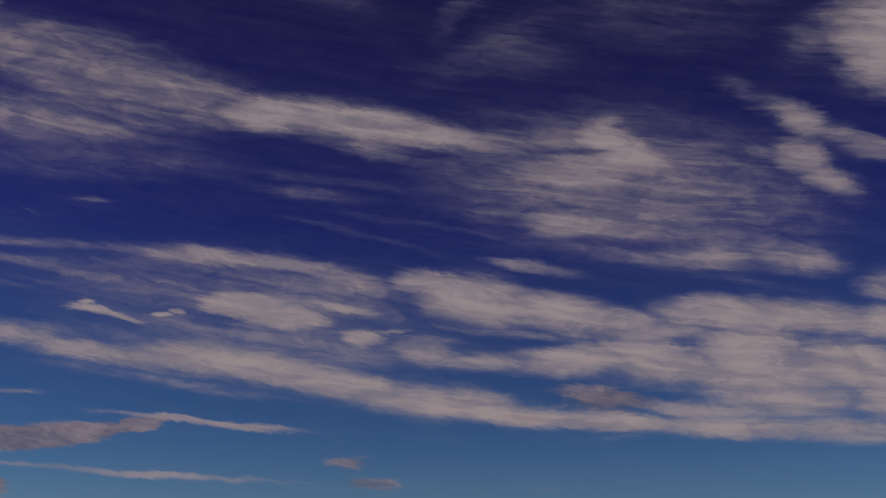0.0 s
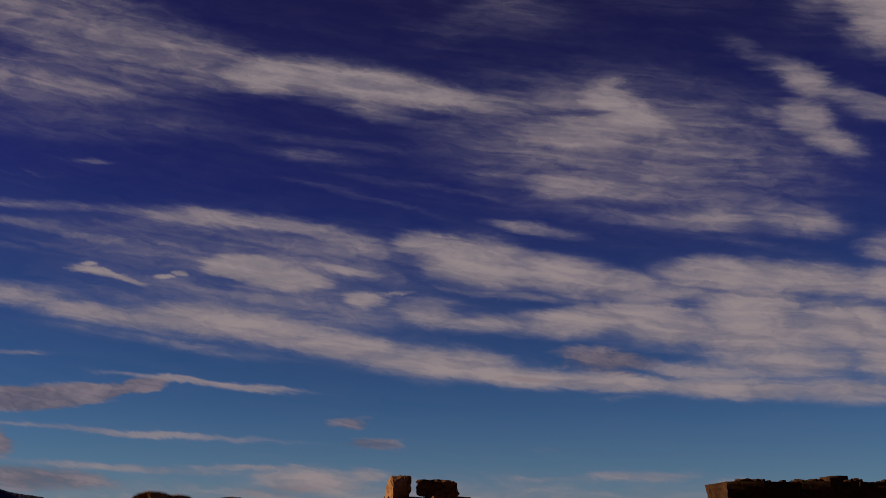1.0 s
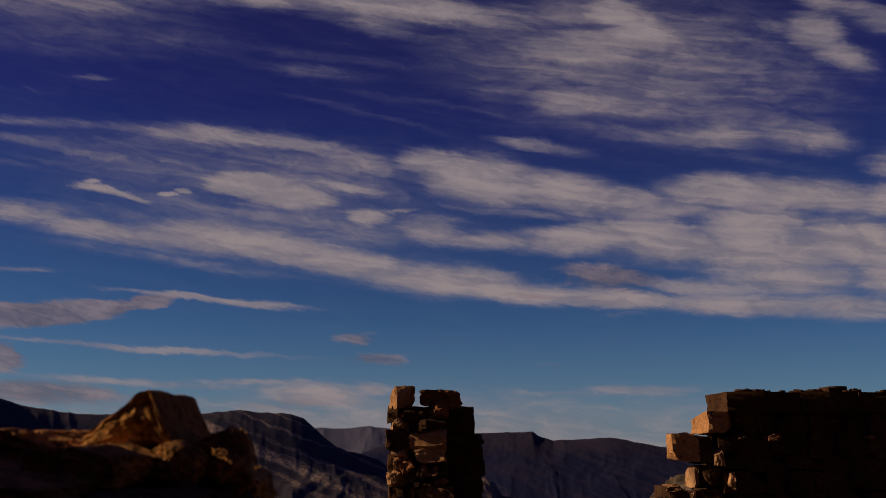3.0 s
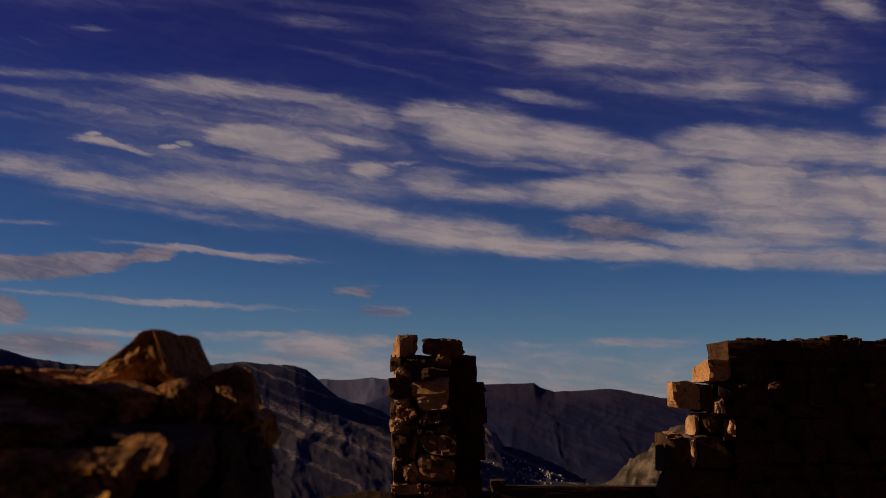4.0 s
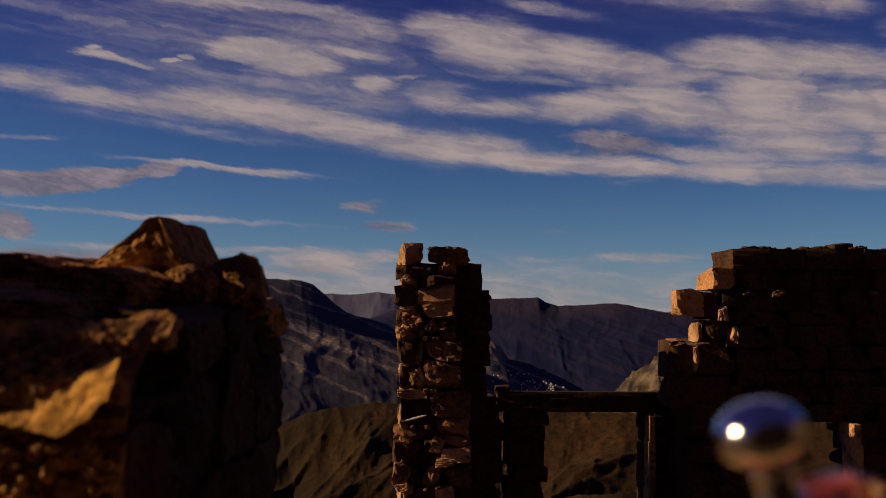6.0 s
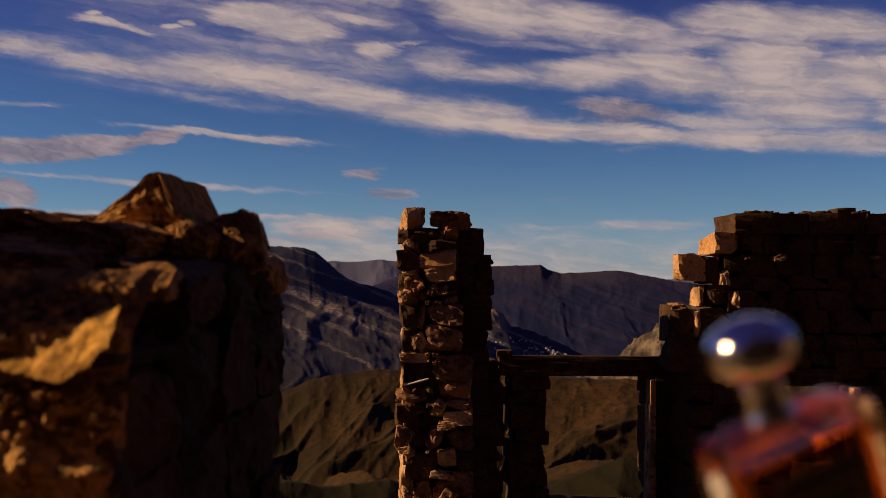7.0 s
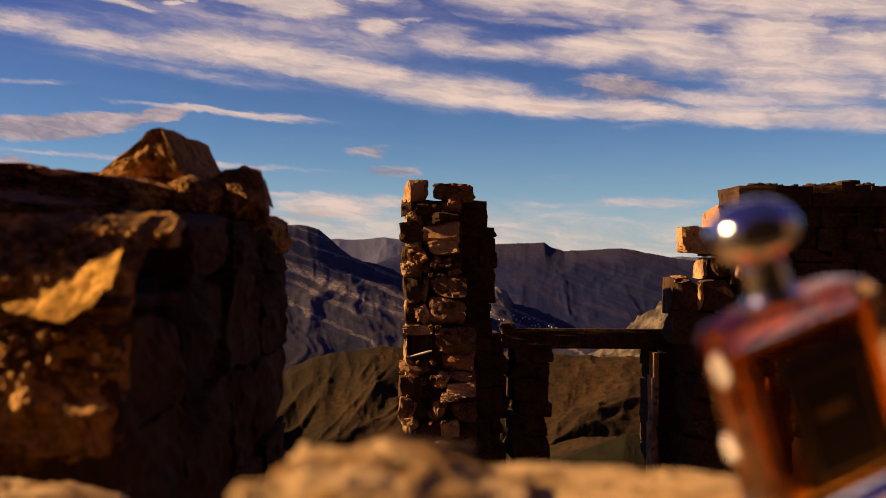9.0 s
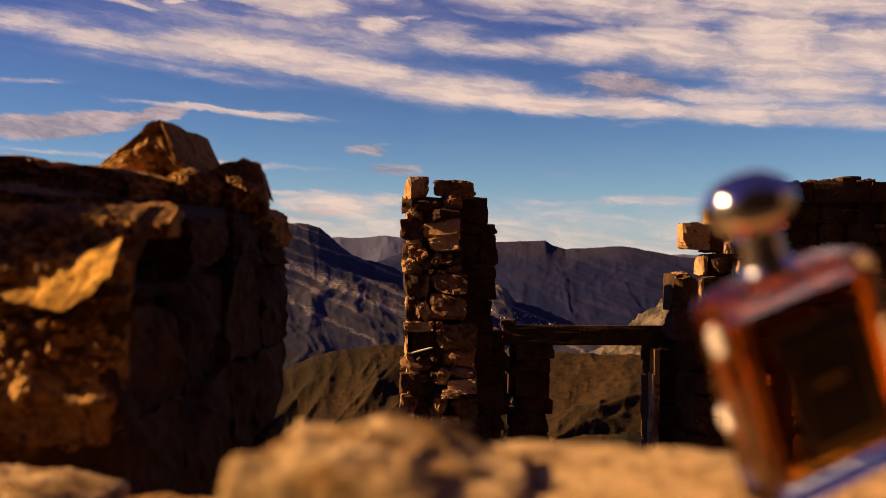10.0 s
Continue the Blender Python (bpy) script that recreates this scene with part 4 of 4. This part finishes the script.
def shaped_stone(parent, box, seed, profile, turn=(0, 0, 0), rough=0.14, facets=5, name="stone"):
    """A stone whose top follows a profile across it (pairs of place from 0 to 1 and height from 0 to 1)."""
    x0, x1, y0, y1, z0, z1 = box
    bm = stone_bm(seed, 18, rough, 0.1, facets)
    for v in bm.verts:
        top = np.interp(v.co.x + 0.5, [p[0] for p in profile], [p[1] for p in profile])
        v.co.z = (v.co.z + 0.5) * float(top) - 0.5
    ob = new(name, mesh_object(name, bm, STUB_STONE))
    ob.parent = parent
    ob.matrix_basis = pose((x0 + x1) / 2, (y0 + y1) / 2, (z0 + z1) / 2, *turn) @ Matrix.Diagonal((x1 - x0, y1 - y0, z1 - z0, 1))
    return ob


PEBBLES = [mesh_object("pebble", stone_bm(400 + i, 2, 0.2, 0.35, 4), STUB_STONE) for i in range(6)]


def build_stub():
    s = thing("wall_left", "broken end of an ochre stone wall with a crumbling rubble core", "wall", kind="structure")
    rnd = random.Random(41)
    core = stone_bm(44, 24, 0.08, 0.0, 0)
    for v in core.verts:
        v.co = Vector((-0.60 + v.co.x * 0.50, 1.37 + v.co.y * 0.96, 0.64 + v.co.z * 1.28))
        if v.co.z > 1.2:
            v.co.z += 0.16 * max(0.0, min(1.0, (v.co.y - 0.95) / 0.55)) - 0.03
    part("core", core, MORTAR, s, "dark crumbling rubble and mortar")
    # dressed shaded side that runs away from the path, its shade painted dark
    z = 0.55
    while z < 1.30:
        h = rnd.uniform(0.10, 0.17)
        y = 0.87
        while y < 1.80:
            l = rnd.uniform(0.18, 0.36)
            if 1.86 - y - l < 0.1:
                l = 1.86 - y
            top = min(z + h, 1.235 if y < 0.95 else 1.36)
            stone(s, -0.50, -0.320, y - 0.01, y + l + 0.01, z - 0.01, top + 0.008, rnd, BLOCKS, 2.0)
            y += l
        z += h
    # broken end: crumbling rubble, a proud sloping slab and a block below it
    cols, rows = 190, 220
    bm = bmesh.new()
    grid = []
    for j in range(rows):
        z = 0.95 + 0.40 * j / (rows - 1)
        line = []
        for i in range(cols):
            x = -0.66 + 0.328 * i / (cols - 1)
            p = Vector((x, 0, z))
            lie = z + 0.12 * (x + 0.4) + 0.008 * noise.noise(p * 22)
            y = float(np.interp(lie, (0.95, 1.10, 1.108, 1.155, 1.163, 1.185, 1.24, 1.28, 1.335, 1.36), (0.872, 0.870, 0.858, 0.850, 0.856, 0.870, 0.876, 0.884, 0.945, 1.0)))
            for size, tall in ((0.011, 0.0075), (0.005, 0.004)):
                near = noise.voronoi(p / size + Vector((3, 1, 7)))[0]
                y += tall * (near[0] - 0.35) * (0.25 if 1.10 < lie < 1.16 else 1.0)
            y += 0.010 * noise.noise(p * 34) + 0.003 * noise.noise(p * 120)
            y += max(0.0, x + 0.350) ** 2 * 60
            line.append(bm.verts.new((x, y, z)))
        grid.append(line)
    for a, b in zip(grid, grid[1:]):
        for i in range(cols - 1):
            bm.faces.new((a[i], a[i + 1], b[i + 1], b[i]))
    part("rubble", bm, STUB_STONE, s, "earthy rubble of small stones and mortar", True)
    # the slab: a broken wedge that leans back
    bm = bmesh.new()
    outline = ((-0.480, 1.250), (-0.440, 1.246), (-0.378, 1.238), (-0.352, 1.249), (-0.334, 1.273), (-0.337, 1.311), (-0.385, 1.293), (-0.440, 1.279), (-0.480, 1.268))
    lean = lambda x, z: 0.846 + (z - 1.24) * 0.75 - (x + 0.40) * 0.30
    front = bm.faces.new([bm.verts.new((x, lean(x, z), z)) for x, z in outline])
    back = bmesh.ops.extrude_face_region(bm, geom=[front])
    bmesh.ops.translate(bm, vec=(-0.02, 0.04, 0.0), verts=[v for v in back["geom"] if isinstance(v, bmesh.types.BMVert)])
    bmesh.ops.triangulate(bm, faces=bm.faces[:])
    for _ in range(4):
        bmesh.ops.subdivide_edges(bm, edges=bm.edges[:], cuts=1, use_grid_fill=True)
    for v in bm.verts:
        v.co += noise.noise_vector(v.co * 30) * 0.006 + noise.noise_vector(v.co * 90) * 0.0022
    bmesh.ops.recalc_face_normals(bm, faces=bm.faces[:])
    part("slab", bm, GOLD_STONE, s, "pale ochre broken slab")
    shaped_stone(s, (-0.62, -0.47, 0.86, 0.98, 1.15, 1.22), 603, [(0, 0.85), (0.7, 1), (1, 0.8)], (-20, -10, 4), 0.08, 2)
    masonry(s, -0.80, -0.36, 0.87, 0.25, 0.62, 0.98, 42, 0.06, 0.1, 0.14, uneven=0.02, pool=STUBS)
    for i in range(170):
        z = rnd.choice((rnd.uniform(1.17, 1.225), rnd.uniform(1.275, 1.33), rnd.uniform(1.275, 1.33)))
        y = 0.866 + max(0, z - 1.27) * 1.15 + rnd.uniform(-0.004, 0.01)
        x = rnd.uniform(-0.47, -0.342)
        d = rnd.choice((0.003, 0.004, 0.005, 0.006, 0.009))
        stone(s, x - d, x + d, y - d * 0.7, y + d * 1.4, z - d * 0.8, z + d * 0.7, rnd, PEBBLES, 40, "pebble")
    # top stones that step up away from the path
    shaped_stone(s, (-0.402, -0.326, 0.99, 1.14, 1.316, 1.352), 605, [(0, 0.7), (0.4, 1), (1, 0.95)], (12, 3, 8))
    shaped_stone(s, (-0.72, -0.47, 1.12, 1.42, 1.32, 1.40), 606, [(0, 1), (0.6, 0.9), (1, 0.75)], (3, 3, -6))
    shaped_stone(s, (-0.60, -0.44, 1.28, 1.52, 1.36, 1.432), 607, [(0, 0.8), (0.5, 1), (1, 0.8)], (0, 3, -12))
    shaped_stone(s, (-0.86, -0.56, 1.40, 1.75, 1.36, 1.458), 608, [(0, 1), (0.5, 1), (1, 0.93)], (0, 0, 4))
    shaped_stone(s, (-0.588, -0.422, 1.48, 1.74, 1.400, 1.522), 609, [(0, 0.30), (0.1, 0.42), (0.45, 0.78), (0.58, 1), (0.70, 1), (0.77, 0.78), (0.9, 0.42), (1, 0.22)], (0, 0, -4), 0.07, 2)
    shaped_stone(s, (-0.47, -0.37, 1.40, 1.6, 1.36, 1.436), 610, [(0, 0.8), (0.5, 1), (1, 0.8)], (0, 6, 0))
    shaped_stone(s, (-0.418, -0.308, 1.46, 1.66, 1.335, 1.462), 611, [(0, 0.8), (0.25, 0.95), (0.6, 1), (0.85, 0.9), (1, 0.35)], (0, 0, 5))
    shaped_stone(s, (-0.42, -0.320, 1.66, 1.90, 1.30, 1.384), 612, [(0, 1), (0.7, 1), (1, 0.75)], (0, 0, 0))
    # tall stones out of view, added to cast shade on the broken end
    shaped_stone(s, (-1.02, -0.80, 1.12, 1.44, 1.20, 1.66), 613, [(0, 1), (0.6, 1), (1, 0.8)])
    shaped_stone(s, (-1.02, -0.80, 0.885, 1.14, 1.10, 1.60), 614, [(0, 1), (0.6, 1), (1, 0.9)])
    return s


build_stub()


def near_rock(name, label, seed, box, profile, turn=(0, 0, 0), mat=NEAR_STONE):
    """A worn rock whose top follows a profile across it."""
    x0, x1, y0, y1, z0, z1 = box
    bm = stone_bm(seed, 34, 0.06, 0.05, 0)
    for v in bm.verts:
        # the front leans back towards the top
        v.co.y += max(0.0, -v.co.y) * 0.62 * (v.co.z + 0.5)
        top = np.interp(v.co.x + 0.5, [p[0] for p in profile], [p[1] for p in profile])
        v.co.z = (v.co.z + 0.5) * float(top) - 0.5
    ob = new(name, mesh_object(name, bm, mat, True))
    ob.matrix_basis = pose((x0 + x1) / 2, (y0 + y1) / 2, (z0 + z1) / 2, *turn) @ Matrix.Diagonal((x1 - x0, y1 - y0, z1 - z0, 1))
    return tagged(ob, label, "rock")


near_rock("rock", "sunlit lichen-spotted ochre rock on top of a low wall", 501, (-0.0885, 0.0300, 0.2137, 0.373, 1.0384, 1.2250), [(0, 0.975), (0.06, 0.995), (0.4, 1), (0.57, 0.98), (0.75, 0.928), (1, 0.90)], (1, 0, -7))
near_rock("rock", "long sunlit sandstone slab bearing a perfume bottle", 502, (-0.0341, 0.3789, 0.1547, 0.4084, 1.0384, 1.2042), [(0, 0.97), (0.2, 1), (0.42, 0.985), (0.5, 0.96), (1, 1.0)], (1, 0, 0))
near_rock("rock", "pale rounded stone low beside a broken wall", 503, (-0.42, -0.255, 0.50, 0.68, 1.0, 1.133), [(0, 1), (0.7, 0.98), (1, 0.85)])

# Added stone in the shade-painted copy stands in for a dark notch.
near_rock("rock", "dark stone added for the dark notch behind a sunlit rock", 504, (-0.052, 0.016, 0.372, 0.452, 1.05, 1.2135), [(0, 0.985), (0.3, 1), (0.6, 0.99), (1, 0.955)], (0, 0, 4), SHADE_STONE)


# the low wall that carries the near rocks
def build_parapet():
    w = thing("wall_parapet", "low dry-stone parapet of rough blocks under loose rocks", "wall", kind="structure")
    masonry(w, -0.45, 0.6, 0.33, 0.4, 0.0, 1.085, 71, 0.1, 0.16, 0.25, pool=STUBS)
    return w


build_parapet()


def build_bottle():
    b = thing("perfume_bottle", "square clear glass perfume bottle of amber liquid with domed chrome cap", "bottle")
    def aside(bm):
        bmesh.ops.translate(bm, vec=(.0042, 0, 0), verts=bm.verts[:])
        return bm

    glass = part("glass_body", aside(loft(box_rings([(0, .0287, .0105), (.0015, .0302, .012), (.068, .0302, .012), (.072, .0277, .0105), (.074, .0165, .009)], .004))), GLASS, b)
    glass.visible_shadow = False
    part("liquid", aside(loft(box_rings([(.007, .0235, .0070), (.009, .0256, .0088), (.0635, .0256, .0088), (.0655, .0245, .0078)], .003))), LIQUID, glass, "clear amber liquid")
    label = part("label", box_bm(-.0125, .0205, -.0130, -.0126, .013, .058, .0001, 1), LABEL, b, "dark label with a thin gold frame and bar")
    for x0, x1, z0, z1 in ((-.0090, .0175, .0158, .0168), (-.0090, .0175, .0500, .0504), (-.0090, -.0086, .0168, .0500), (.0169, .0175, .0168, .0500), (-.004, .0085, .036, .0382)):
        part("gold_line", box_bm(x0, x1, -.0133, -.01305, z0, z1), GOLD, label)
    for x, z, wide in ((-.0318, .035, .0026), (-.0275, .060, .0034)):
        stud = bmesh.new()
        for i in range(9):
            ring = 0.0 if i == 0 else wide
            spot = Matrix.Translation((x, -.004 + ring * math.cos(i * 0.785), z + ring * 1.3 * math.sin(i * 0.785)))
            bmesh.ops.create_uvsphere(stud, u_segments=12, v_segments=8, radius=.0016, matrix=spot)
        part("stud", stud, SILVER, b, "cluster of bright metal beads", True)
    part("collar", turned([(.0085, .0725), (.0094, .0736), (.0098, .0748), (.0095, .0760), (.0086, .0770), (.0080, .0785), (.0074, .082), (.0074, .086), (.0080, .088)]), CHROME, b, "chrome collar", True)
    part("cap", turned([(.0080, .088), (.0095, .0900), (.0125, .0918), (.0146, .0942), (.0152, .0980), (.0144, .1020), (.0121, .1052), (.0084, .1075), (.0045, .1087), (.0005, .1090)]), CHROME, b, "domed polished chrome cap", True)
    return b


bottle = build_bottle()
bottle.matrix_basis = pose(0.149, 0.299, 1.2090, 0, -18.5, 17) @ Matrix.Scale(1.18, 4)


# unseen wall added behind the path to keep sky light off the ruin
def build_sky_blocker():
    w = thing("wall_back", "unseen tall stone wall added behind the lookout to block sky light", "wall", kind="structure")
    part("core", box_bm(-1.9, 4.6, -2.3, -1.8, -0.3, 5.0), SHADE_STONE, w)


build_sky_blocker()


def build_village():
    first = thing("house", "tiny pale village house in the valley", "house", "far village houses")
    bm = box_bm(-2.0, 2.0, -1.7, 1.7, -3, 2.3)
    part("wall", bm, PLASTER, first)
    roof = bmesh.new()
    v = [roof.verts.new(p) for p in ((-2.2, -1.9, 2.3), (2.2, -1.9, 2.3), (2.2, 1.9, 2.3), (-2.2, 1.9, 2.3), (-2.2, 0, 3.2), (2.2, 0, 3.2))]
    for f in ((0, 1, 5, 4), (2, 3, 4, 5), (0, 4, 3), (1, 2, 5), (3, 2, 1, 0)):
        roof.faces.new([v[i] for i in f])
    part("roof", roof, ROOFING, first)
    rnd = random.Random(90)
    places = []
    for i in range(95):
        d = rnd.uniform(2480, 2860)
        u = rnd.gauss(0.108, 0.024)
        x = u * d
        places.append((x, d))
    zs = terrain_height(np.array([p[0] for p in places]), np.array([p[1] for p in places]))
    for i, ((x, d), z) in enumerate(zip(places, zs)):
        m = pose(x, d, float(z) + 1, 0, 0, rnd.uniform(-60, 60))
        if i == 0:
            first.matrix_basis = m
        else:
            copy_thing(first, m)


build_village()
